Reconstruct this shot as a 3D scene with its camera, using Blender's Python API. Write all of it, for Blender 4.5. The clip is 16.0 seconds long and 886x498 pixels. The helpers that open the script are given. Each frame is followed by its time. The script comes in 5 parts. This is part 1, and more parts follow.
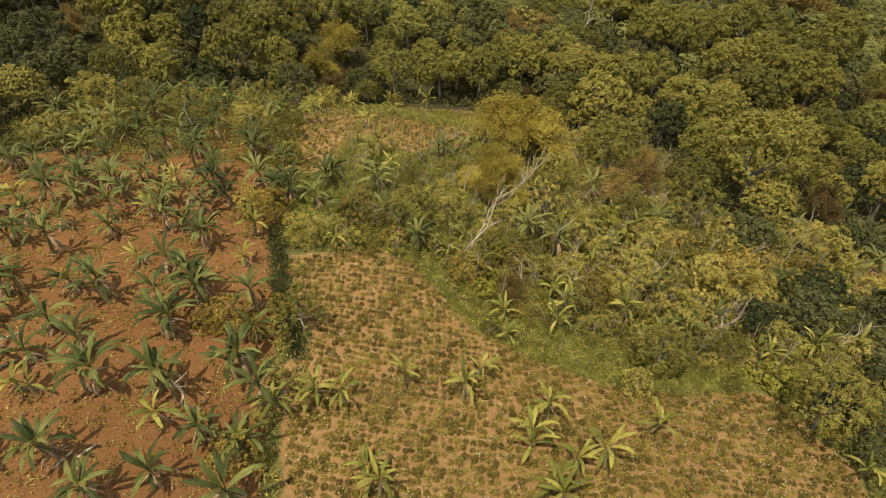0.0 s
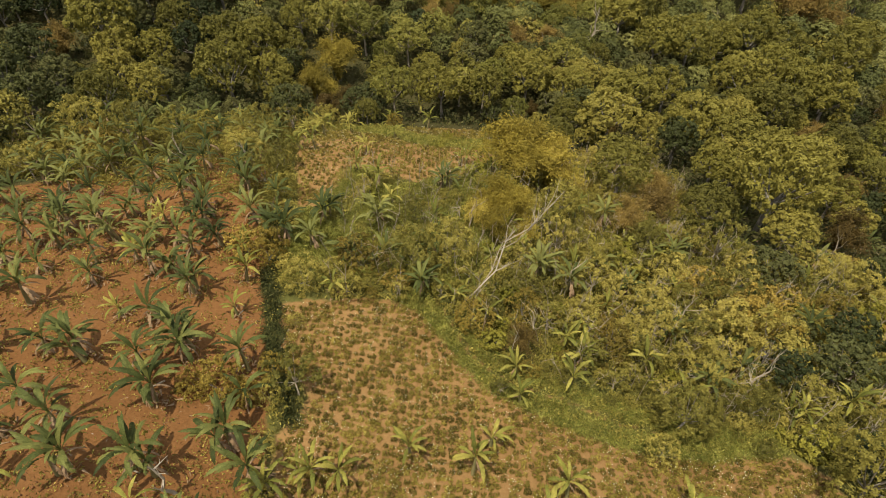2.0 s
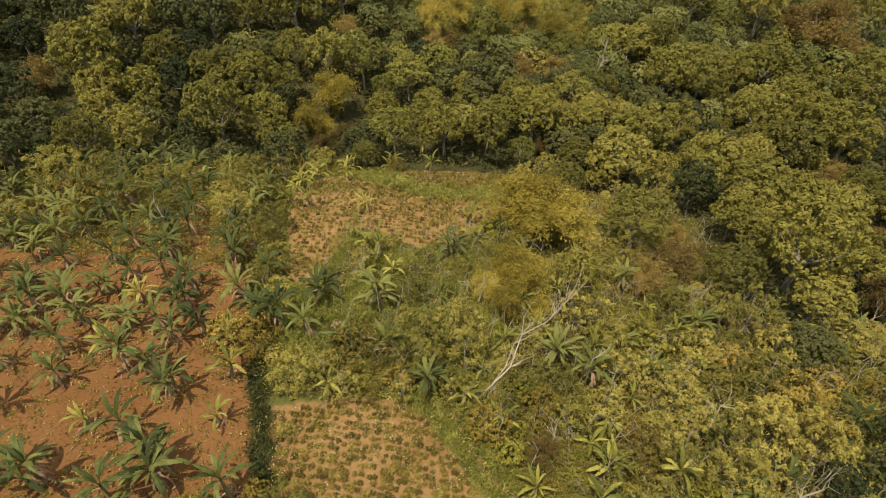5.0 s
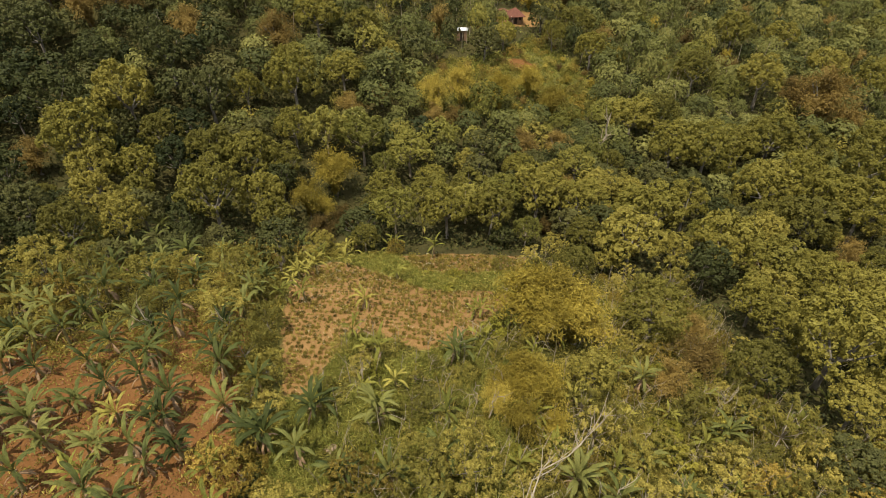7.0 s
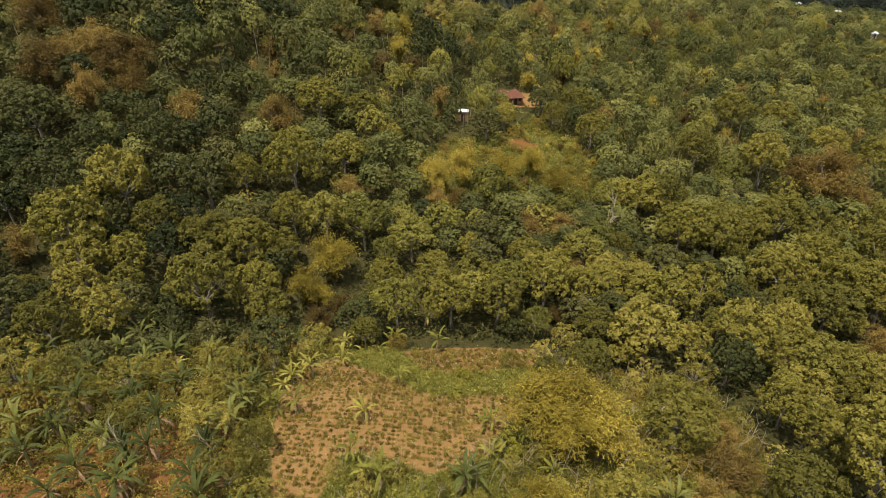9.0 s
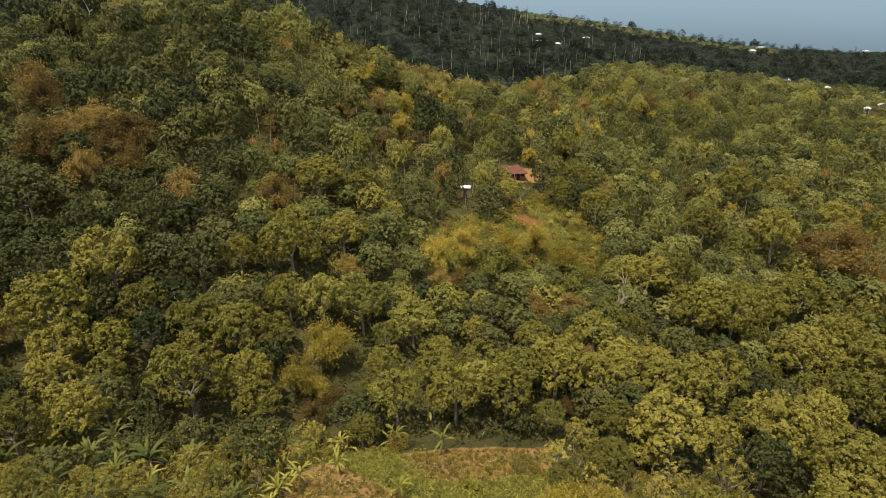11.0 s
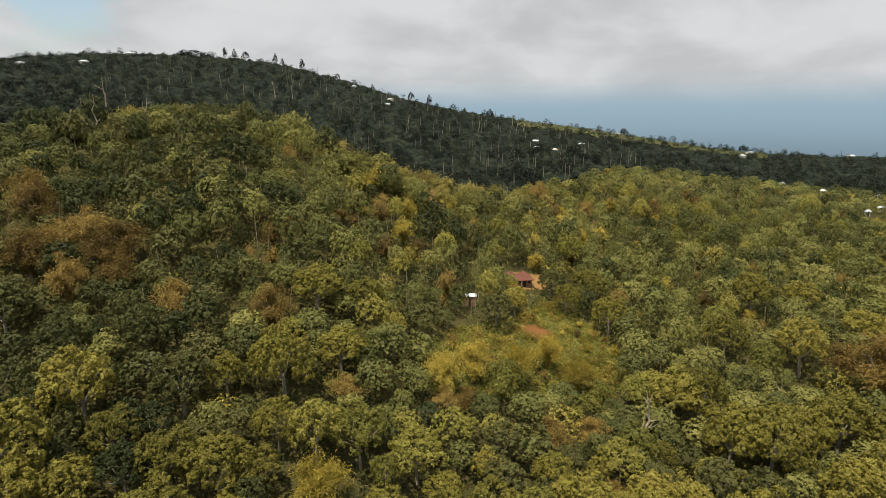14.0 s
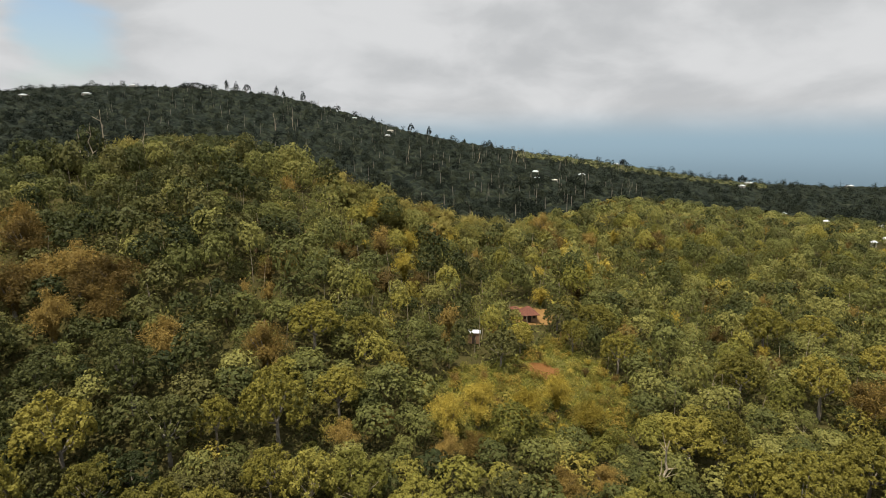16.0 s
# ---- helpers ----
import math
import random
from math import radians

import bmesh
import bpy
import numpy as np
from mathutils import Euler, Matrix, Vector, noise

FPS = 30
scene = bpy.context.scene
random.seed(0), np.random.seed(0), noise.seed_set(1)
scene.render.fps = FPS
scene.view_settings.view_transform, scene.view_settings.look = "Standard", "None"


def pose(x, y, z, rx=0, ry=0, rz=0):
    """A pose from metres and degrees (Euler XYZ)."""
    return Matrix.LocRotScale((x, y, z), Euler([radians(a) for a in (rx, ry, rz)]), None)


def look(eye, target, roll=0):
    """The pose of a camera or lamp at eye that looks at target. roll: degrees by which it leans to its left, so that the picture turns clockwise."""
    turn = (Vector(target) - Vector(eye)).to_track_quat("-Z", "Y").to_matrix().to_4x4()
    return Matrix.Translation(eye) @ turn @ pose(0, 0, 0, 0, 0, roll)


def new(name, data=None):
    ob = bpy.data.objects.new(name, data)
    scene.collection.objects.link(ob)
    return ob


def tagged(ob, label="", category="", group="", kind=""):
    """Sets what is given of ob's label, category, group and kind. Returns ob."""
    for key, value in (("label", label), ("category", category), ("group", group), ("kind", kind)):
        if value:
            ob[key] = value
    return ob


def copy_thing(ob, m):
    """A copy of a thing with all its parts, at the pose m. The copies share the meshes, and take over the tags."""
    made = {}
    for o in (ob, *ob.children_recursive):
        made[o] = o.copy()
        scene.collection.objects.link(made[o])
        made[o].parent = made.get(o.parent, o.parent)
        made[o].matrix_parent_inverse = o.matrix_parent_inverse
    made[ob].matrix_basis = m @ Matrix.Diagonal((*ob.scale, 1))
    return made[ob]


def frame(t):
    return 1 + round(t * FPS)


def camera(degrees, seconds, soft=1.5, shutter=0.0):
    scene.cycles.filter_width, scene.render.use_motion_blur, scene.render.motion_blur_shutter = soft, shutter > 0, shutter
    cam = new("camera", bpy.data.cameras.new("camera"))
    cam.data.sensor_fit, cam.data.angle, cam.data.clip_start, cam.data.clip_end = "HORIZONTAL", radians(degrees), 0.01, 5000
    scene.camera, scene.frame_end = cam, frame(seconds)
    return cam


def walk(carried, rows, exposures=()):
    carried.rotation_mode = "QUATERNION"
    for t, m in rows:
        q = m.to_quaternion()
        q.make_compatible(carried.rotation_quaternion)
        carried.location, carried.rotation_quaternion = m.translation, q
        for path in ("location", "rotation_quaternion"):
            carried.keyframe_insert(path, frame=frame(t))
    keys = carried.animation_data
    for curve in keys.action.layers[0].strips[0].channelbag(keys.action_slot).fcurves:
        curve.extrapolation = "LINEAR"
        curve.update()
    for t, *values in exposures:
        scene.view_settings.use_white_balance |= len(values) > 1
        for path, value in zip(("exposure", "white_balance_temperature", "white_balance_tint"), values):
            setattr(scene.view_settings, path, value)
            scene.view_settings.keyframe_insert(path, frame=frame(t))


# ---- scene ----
cam = camera(75.85, 16.0, soft=0.55)
PATH = [
    (0, 0.00, 0.00, 40.00, 46.72, 0.32, 0.00),
    (0.5, -0.13, 1.54, 40.09, 46.75, 0.25, 0.01),
    (1, -0.27, 3.07, 40.18, 46.75, 0.20, 0.01),
    (1.5, -0.43, 4.58, 40.29, 46.74, 0.18, -0.02),
    (2, -0.59, 6.13, 40.41, 46.74, 0.12, -0.05),
    (2.5, -0.74, 7.67, 40.52, 46.69, 0.07, -0.05),
    (3, -0.85, 9.26, 40.72, 46.63, 0.04, -0.07),
    (5.5, -1.77, 17.61, 42.45, 47.81, 0.32, -0.47),
    (6, -1.96, 19.40, 42.74, 49.34, 0.31, -0.53),
    (6.5, -2.12, 21.15, 42.96, 50.94, 0.28, -0.52),
    (7, -2.30, 22.88, 43.17, 52.55, 0.18, -0.53),
    (7.5, -2.55, 24.57, 43.36, 54.17, 0.12, -0.58),
    (8, -2.81, 26.14, 43.49, 55.86, 0.11, -0.64),
    (8.5, -3.02, 27.73, 43.56, 57.54, 0.07, -0.68),
    (9, -3.17, 29.30, 43.57, 59.25, 0.03, -0.70),
    (11.5, -3.85, 36.86, 43.61, 67.69, -0.14, -0.69),
    (12, -4.02, 38.32, 43.61, 69.35, -0.18, -0.69),
    (12.5, -4.22, 39.74, 43.63, 71.03, -0.18, -0.72),
    (13, -4.44, 41.09, 43.69, 72.64, -0.18, -0.75),
    (13.5, -4.64, 42.43, 43.75, 74.26, -0.16, -0.76),
    (14, -4.82, 43.80, 43.77, 75.89, -0.17, -0.78),
    (14.5, -4.96, 45.15, 43.76, 77.43, -0.17, -0.79),
    (15, -5.12, 46.45, 43.75, 78.85, -0.21, -0.81),
    (15.5, -5.33, 47.64, 43.76, 78.87, -0.22, -0.83),
    (16, -5.53, 48.83, 43.80, 78.88, -0.21, -0.86),
]
walk(cam, [(t, pose(x, y, z) @ pose(0, 0, 0, 0, 0, yaw) @ pose(0, 0, 0, tilt) @ pose(0, 0, 0, 0, 0, roll)) for t, x, y, z, tilt, roll, yaw in PATH])

# ---- light ----
SUN_POWER = 4.4
scene.view_settings.exposure = 0.45
CLOUD_DARK, CLOUD_LIGHT = (0.385, 0.394, 0.402), (0.51, 0.515, 0.52)
OVERHEAD = (0.76, 0.81, 0.9)
HAZE_LOW, HAZE_HIGH = (0.135, 0.19, 0.225), (0.235, 0.325, 0.385)

# ---- world and sun ----
TO_SUN = Vector((-0.225, -0.296, 1.145)).normalized()
world = bpy.data.worlds.new("sky")
scene.world = world
world.use_nodes = True
wn, wl = world.node_tree.nodes, world.node_tree.links
wn.clear()


def wnode(kind, **values):
    n = wn.new(kind)
    for k, v in values.items():
        if k in n.inputs:
            n.inputs[k].default_value = v
    return n


sky = wn.new("ShaderNodeTexSky")
sky.sky_type = "NISHITA"
sky.sun_disc = False
sky.sun_elevation = math.asin(TO_SUN.z)
sky.sun_rotation = math.atan2(TO_SUN.x, TO_SUN.y)
sky.air_density, sky.dust_density = 1.2, 2.0
coord = wn.new("ShaderNodeTexCoord")
split = wn.new("ShaderNodeSeparateXYZ")
wl.new(coord.outputs["Generated"], split.inputs[0])


def wmap(source, a, b, c=0.0, d=1.0):
    n = wn.new("ShaderNodeMapRange")
    n.interpolation_type = "SMOOTHSTEP"
    for i, v in zip((1, 2, 3, 4), (a, b, c, d)):
        n.inputs[i].default_value = v
    wl.new(source, n.inputs[0])
    return n.outputs[0]


def wmix(fac, a, b):
    n = wn.new("ShaderNodeMix")
    n.data_type = "RGBA"
    wl.new(fac, n.inputs[0])
    for sock, v in ((n.inputs[6], a), (n.inputs[7], b)):
        if isinstance(v, tuple):
            sock.default_value = (*v, 1)
        else:
            wl.new(v, sock)
    return n.outputs[2]


def wscale(source, k):
    n = wn.new("ShaderNodeVectorMath")
    n.operation = "SCALE"
    n.inputs["Scale"].default_value = k
    wl.new(source, n.inputs[0])
    return n.outputs[0]


# cloud sheet: flat-bottomed banks, so the noise is squeezed towards the horizon
squeeze = wn.new("ShaderNodeMapping")
squeeze.inputs["Scale"].default_value = (1.0, 1.0, 2.3)
squeeze.inputs["Location"].default_value = (0.35, 0.1, 0.1)
wl.new(coord.outputs["Generated"], squeeze.inputs[0])
bank = wnode("ShaderNodeTexNoise", Scale=2.3, Detail=7.0, Roughness=0.5, Distortion=0.3)
wl.new(squeeze.outputs[0], bank.inputs["Vector"])
fine = wnode("ShaderNodeTexNoise", Scale=4.2, Detail=8.0, Roughness=0.5, Distortion=0.25)
wl.new(squeeze.outputs[0], fine.inputs["Vector"])
clear = wscale(sky.outputs[0], 0.11)
grey = wmix(wmap(fine.outputs[0], 0.36, 0.64), CLOUD_DARK, CLOUD_LIGHT)
# overhead, where the sun comes through, thin bright cloud and blue sky
grey = wmix(wmap(split.outputs[2], 0.3, 0.85), grey, OVERHEAD)
# the cloud sheet is torn open in one place over the western ridge
off = wn.new("ShaderNodeVectorMath")
off.operation = "DISTANCE"
off.inputs[1].default_value = (-0.532, 0.835, 0.14)
wl.new(coord.outputs["Generated"], off.inputs[0])
tear = wn.new("ShaderNodeMath")
tear.operation = "MULTIPLY_ADD"
tear.inputs[1].default_value = 0.42
wl.new(bank.outputs[0], tear.inputs[0])
wl.new(off.outputs["Value"], tear.inputs[2])
cover = wmix(wmap(tear.outputs[0], 0.25, 0.312), clear, grey)
low = wmix(wmap(split.outputs[2], -0.10, 0.0), HAZE_LOW, HAZE_HIGH)
whole = wmix(wmap(split.outputs[2], -0.01, 0.055), low, cover)
back = wn.new("ShaderNodeBackground")
wl.new(whole, back.inputs[0])
out = wn.new("ShaderNodeOutputWorld")
wl.new(back.outputs[0], out.inputs[0])

sun = new("sun", bpy.data.lights.new("sun", "SUN"))
sun.data.energy, sun.data.angle, sun.data.color = SUN_POWER, radians(0.6), (1.0, 0.91, 0.74)
sun.matrix_world = look(TO_SUN * 300, (0, 0, 0))


# ---- materials ----
def nodes_of(name):
    m = bpy.data.materials.new(name)
    m.use_nodes = True
    nt = m.node_tree
    nt.nodes.clear()
    return m, nt.nodes, nt.links


def ramp_node(n, stops):
    r = n.new("ShaderNodeValToRGB")
    el = r.color_ramp.elements
    while len(el) < len(stops):
        el.new(0.5)
    for e, (p, c) in zip(el, stops):
        e.position, e.color = p, (*c, 1)
    return r


def leaf_material(name, dark, mid, light, through_light=0.3, rough=0.55, grain_at=5.0, grain_depth=0.5):
    """Foliage: tone differs from plant to plant and from leaf to leaf; light comes through thin blades."""
    m, n, l = nodes_of(name)
    geo, info, att = n.new("ShaderNodeNewGeometry"), n.new("ShaderNodeObjectInfo"), n.new("ShaderNodeAttribute")
    att.attribute_name = "tone"
    add = n.new("ShaderNodeMath")
    l.new(info.outputs["Random"], add.inputs[0])
    l.new(att.outputs["Fac"], add.inputs[1])
    fract = n.new("ShaderNodeMath")
    fract.operation = "FRACT"
    l.new(add.outputs[0], fract.inputs[0])
    blend = n.new("ShaderNodeMix")
    blend.inputs[0].default_value = 0.15
    l.new(fract.outputs[0], blend.inputs[2])
    l.new(geo.outputs["Random Per Island"], blend.inputs[3])
    r = ramp_node(n, [(0.08, dark), (0.5, mid), (0.92, light)])
    l.new(blend.outputs[0], r.inputs[0])
    # blotches of older and younger growth over a metre or two
    noise_big = n.new("ShaderNodeTexNoise")
    noise_big.inputs["Scale"].default_value = 0.9
    l.new(geo.outputs["Position"], noise_big.inputs["Vector"])
    hsv = n.new("ShaderNodeHueSaturation")
    vary = n.new("ShaderNodeMapRange")
    for i, v in zip((1, 2, 3, 4), (0.25, 0.75, 0.72, 1.3)):
        vary.inputs[i].default_value = v
    l.new(noise_big.outputs[0], vary.inputs[0])
    # single leaves within a spray: lit tops and shaded gaps, as colour noise
    spray = n.new("ShaderNodeTexNoise")
    spray.inputs["Scale"].default_value, spray.inputs["Detail"].default_value = grain_at, 4.0
    l.new(geo.outputs["Position"], spray.inputs["Vector"])
    grain = n.new("ShaderNodeMapRange")
    for i, v in zip((1, 2, 3, 4), (0.36, 0.66, 1 - 0.6 * grain_depth, 1 + 0.65 * grain_depth)):
        grain.inputs[i].default_value = v
    l.new(spray.outputs[0], grain.inputs[0])
    both = n.new("ShaderNodeMath")
    both.operation = "MULTIPLY"
    l.new(vary.outputs[0], both.inputs[0])
    l.new(grain.outputs[0], both.inputs[1])
    l.new(both.outputs[0], hsv.inputs["Value"])
    l.new(r.outputs[0], hsv.inputs["Color"])
    p = n.new("ShaderNodeBsdfPrincipled")
    p.inputs["Roughness"].default_value = rough
    p.inputs["Specular IOR Level"].default_value = 0.1
    l.new(hsv.outputs[0], p.inputs["Base Color"])
    t = n.new("ShaderNodeBsdfTranslucent")
    l.new(hsv.outputs[0], t.inputs[0])
    mix = n.new("ShaderNodeMixShader")
    mix.inputs[0].default_value = through_light
    l.new(p.outputs[0], mix.inputs[1])
    l.new(t.outputs[0], mix.inputs[2])
    o = n.new("ShaderNodeOutputMaterial")
    l.new(mix.outputs[0], o.inputs[0])
    return m


def rough_material(name, a, b, scale=6.0, rough=0.85, bump=0.4, metal=0.0, stretch=(1, 1, 1), space="Object"):
    """Bark, thatch, planks, metal: two colours by noise at two scales, with relief."""
    m, n, l = nodes_of(name)
    co, mp = n.new("ShaderNodeTexCoord"), n.new("ShaderNodeMapping")
    mp.inputs["Scale"].default_value = stretch
    l.new(co.outputs[space], mp.inputs[0])
    n1, n2 = n.new("ShaderNodeTexNoise"), n.new("ShaderNodeTexNoise")
    for q, s in ((n1, scale), (n2, scale * 0.17)):
        q.inputs["Scale"].default_value, q.inputs["Detail"].default_value = s, 6.0
        l.new(mp.outputs[0], q.inputs["Vector"])
    mul = n.new("ShaderNodeMath")
    l.new(n1.outputs[0], mul.inputs[0])
    l.new(n2.outputs[0], mul.inputs[1])
    half = n.new("ShaderNodeMath")
    half.operation = "MULTIPLY"
    half.inputs[1].default_value = 0.5
    l.new(mul.outputs[0], half.inputs[0])
    r = ramp_node(n, [(0.32, a), (0.68, b)])
    l.new(half.outputs[0], r.inputs[0])
    p = n.new("ShaderNodeBsdfPrincipled")
    p.inputs["Roughness"].default_value, p.inputs["Metallic"].default_value = rough, metal
    p.inputs["Specular IOR Level"].default_value = 0.3
    l.new(r.outputs[0], p.inputs["Base Color"])
    bp = n.new("ShaderNodeBump")
    bp.inputs["Strength"].default_value, bp.inputs["Distance"].default_value = bump, 0.05
    l.new(n1.outputs[0], bp.inputs["Height"])
    l.new(bp.outputs[0], p.inputs["Normal"])
    o = n.new("ShaderNodeOutputMaterial")
    l.new(p.outputs[0], o.inputs[0])
    return m


def ground_material():
    """Red banana soil, paler field soil, grass and leaf litter, laid out by the masks of the sheet."""
    m, n, l = nodes_of("earth_and_grass")
    geo = n.new("ShaderNodeNewGeometry")

    def noise_at(scale, detail=6.0, rough=0.6):
        q = n.new("ShaderNodeTexNoise")
        q.inputs["Scale"].default_value, q.inputs["Detail"].default_value, q.inputs["Roughness"].default_value = scale, detail, rough
        l.new(geo.outputs["Position"], q.inputs["Vector"])
        return q.outputs[0]

    def two(fac, stops):
        r = ramp_node(n, stops)
        l.new(fac, r.inputs[0])
        return r.outputs[0]

    def mix(fac, a, b):
        q = n.new("ShaderNodeMix")
        q.data_type = "RGBA"
        if isinstance(fac, float):
            q.inputs[0].default_value = fac
        else:
            l.new(fac, q.inputs[0])
        l.new(a, q.inputs[6])
        l.new(b, q.inputs[7])
        return q.outputs[2]

    def mask(name, wobble, lo=0.4, hi=0.6):
        a = n.new("ShaderNodeAttribute")
        a.attribute_name = name
        s = n.new("ShaderNodeMath")
        s.operation = "MULTIPLY_ADD"
        s.inputs[1].default_value = 0.7
        l.new(wobble, s.inputs[0])
        sub = n.new("ShaderNodeMath")
        sub.inputs[1].default_value = -0.35
        l.new(a.outputs["Fac"], sub.inputs[0])
        l.new(sub.outputs[0], s.inputs[2])
        q = n.new("ShaderNodeMapRange")
        q.inputs[1].default_value, q.inputs[2].default_value = lo, hi
        l.new(s.outputs[0], q.inputs[0])
        return q.outputs[0]

    fine, mid, big = noise_at(3.2, 10.0, 0.78), noise_at(0.9), noise_at(0.13)
    red = mix(mid, two(fine, [(0.3, (0.085, 0.037, 0.012)), (0.7, (0.225, 0.108, 0.039))]), two(big, [(0.3, (0.12, 0.055, 0.018)), (0.75, (0.215, 0.107, 0.041))]))
    pale = mix(mid, two(fine, [(0.3, (0.125, 0.07, 0.025)), (0.7, (0.305, 0.18, 0.07))]), two(big, [(0.3, (0.16, 0.088, 0.031)), (0.75, (0.295, 0.174, 0.071))]))
    grass = mix(mid, two(fine, [(0.3, (0.055, 0.06, 0.014)), (0.7, (0.16, 0.15, 0.04))]), two(big, [(0.3, (0.05, 0.055, 0.015)), (0.7, (0.12, 0.10, 0.03))]))
    wood = mix(mid, two(fine, [(0.3, (0.03, 0.027, 0.011)), (0.7, (0.085, 0.072, 0.028))]), two(big, [(0.3, (0.035, 0.034, 0.012)), (0.7, (0.07, 0.062, 0.022))]))
    c = mix(mask("open_grass", mid), wood, grass)
    c = mix(mask("red_soil", mid), c, red)
    c = mix(mask("pale_soil", mid), c, pale)
    p = n.new("ShaderNodeBsdfPrincipled")
    p.inputs["Roughness"].default_value, p.inputs["Specular IOR Level"].default_value = 0.97, 0.04
    l.new(c, p.inputs["Base Color"])
    bp = n.new("ShaderNodeBump")
    bp.inputs["Strength"].default_value, bp.inputs["Distance"].default_value = 0.9, 0.14
    l.new(fine, bp.inputs["Height"])
    l.new(bp.outputs[0], p.inputs["Normal"])
    o = n.new("ShaderNodeOutputMaterial")
    l.new(p.outputs[0], o.inputs[0])
    return m


LEAF = {
    "olive": leaf_material("olive_leaves", (0.105, 0.096, 0.02), (0.185, 0.163, 0.031), (0.258, 0.218, 0.046)),
    "deep": leaf_material("deep_green_leaves", (0.0317, 0.0399, 0.0138), (0.0698, 0.075, 0.0234), (0.127, 0.119, 0.0385)),
    "light": leaf_material("light_green_leaves", (0.1, 0.1, 0.021), (0.178, 0.165, 0.033), (0.25, 0.222, 0.049)),
    # olive made greyer and bluer: some distance haze put into the colour
    "slope": leaf_material("hazed_slope_leaves", (0.075, 0.083, 0.026), (0.145, 0.147, 0.042), (0.23, 0.216, 0.062), 0.3, 0.55, 2.5, 0.4),
    "yellow": leaf_material("yellow_leaves", (0.18, 0.14, 0.023), (0.3, 0.232, 0.037), (0.41, 0.32, 0.062)),
    "brown": leaf_material("dry_brown_leaves", (0.0871, 0.0592, 0.017), (0.175, 0.119, 0.032), (0.269, 0.186, 0.052), 0.25),
    "scrub": leaf_material("scrub_leaves", (0.112, 0.102, 0.022), (0.25, 0.212, 0.044), (0.372, 0.304, 0.072), 0.36),
    "gold": leaf_material("golden_scrub_leaves", (0.13, 0.096, 0.0187), (0.225, 0.162, 0.0297), (0.34, 0.24, 0.0506)),
    "lime": leaf_material("lime_leaves", (0.115, 0.108, 0.016), (0.2, 0.182, 0.026), (0.29, 0.252, 0.046)),
    "banana": leaf_material("banana_leaves", (0.04, 0.05, 0.014), (0.085, 0.096, 0.025), (0.17, 0.168, 0.045), 0.3, 0.6, 14.0, 0.35),
    "pale_banana": leaf_material("yellow_green_banana_leaves", (0.0996, 0.104, 0.0199), (0.18, 0.173, 0.0325), (0.319, 0.274, 0.0596), 0.3, 0.6, 14.0, 0.3),
    "crop": leaf_material("crop_leaves", (0.088, 0.07, 0.014), (0.172, 0.134, 0.025), (0.262, 0.2, 0.043), 0.3, 0.55, 9.0, 0.5),
    "grass": leaf_material("grass_blades", (0.125, 0.132, 0.026), (0.22, 0.215, 0.044), (0.33, 0.3, 0.074)),
    "plume": leaf_material("olive_bamboo_leaves", (0.09, 0.088, 0.024), (0.17, 0.152, 0.038), (0.27, 0.22, 0.058), 0.3, 0.55, 2.5, 0.4),
    # cloud shade on the ridge and slight haze, put into the leaf colour
    "ridge": leaf_material("shaded_ridge_leaves", (0.007, 0.0105, 0.0075), (0.0125, 0.017, 0.0115), (0.027, 0.031, 0.0175), 0.1, 0.95, 0.35, 0.6),
}
BARK = rough_material("grey_bark", (0.09, 0.075, 0.055), (0.28, 0.25, 0.20), 9.0, stretch=(1, 1, 0.25))
PALE_BARK = rough_material("bleached_bark", (0.20, 0.16, 0.105), (0.42, 0.355, 0.26), 8.0, stretch=(1, 1, 0.2))
BANANA_STEM = rough_material("banana_stem", (0.10, 0.09, 0.03), (0.26, 0.22, 0.09), 7.0, stretch=(1, 1, 0.15))
DRY_LEAF = rough_material("dry_banana_leaf", (0.12, 0.07, 0.035), (0.30, 0.20, 0.11), 10.0)
BLOSSOM = rough_material("pale_blossom", (0.5, 0.46, 0.28), (0.72, 0.68, 0.5), 20.0, 0.7, 0.1)
STONE = rough_material("pale_stone", (0.16, 0.11, 0.065), (0.36, 0.27, 0.18), 4.0)
THATCH = rough_material("rusty_red_roof", (0.085, 0.032, 0.02), (0.17, 0.065, 0.04), 5.0)
MUD_WALL = rough_material("brown_plank_wall", (0.14, 0.085, 0.05), (0.30, 0.19, 0.11), 6.0, stretch=(1, 1, 0.2))
WHITE_ROOF = rough_material("white_metal_roof", (0.36, 0.38, 0.40), (0.62, 0.64, 0.66), 1.5, 0.5, 0.05)
DARK_OPENING = rough_material("dark_doorway_wood", (0.02, 0.015, 0.01), (0.05, 0.035, 0.025), 8.0)
WALL_PALE = rough_material("weathered_pale_wall", (0.40, 0.36, 0.30), (0.62, 0.57, 0.49), 3.0)
EARTH = ground_material()

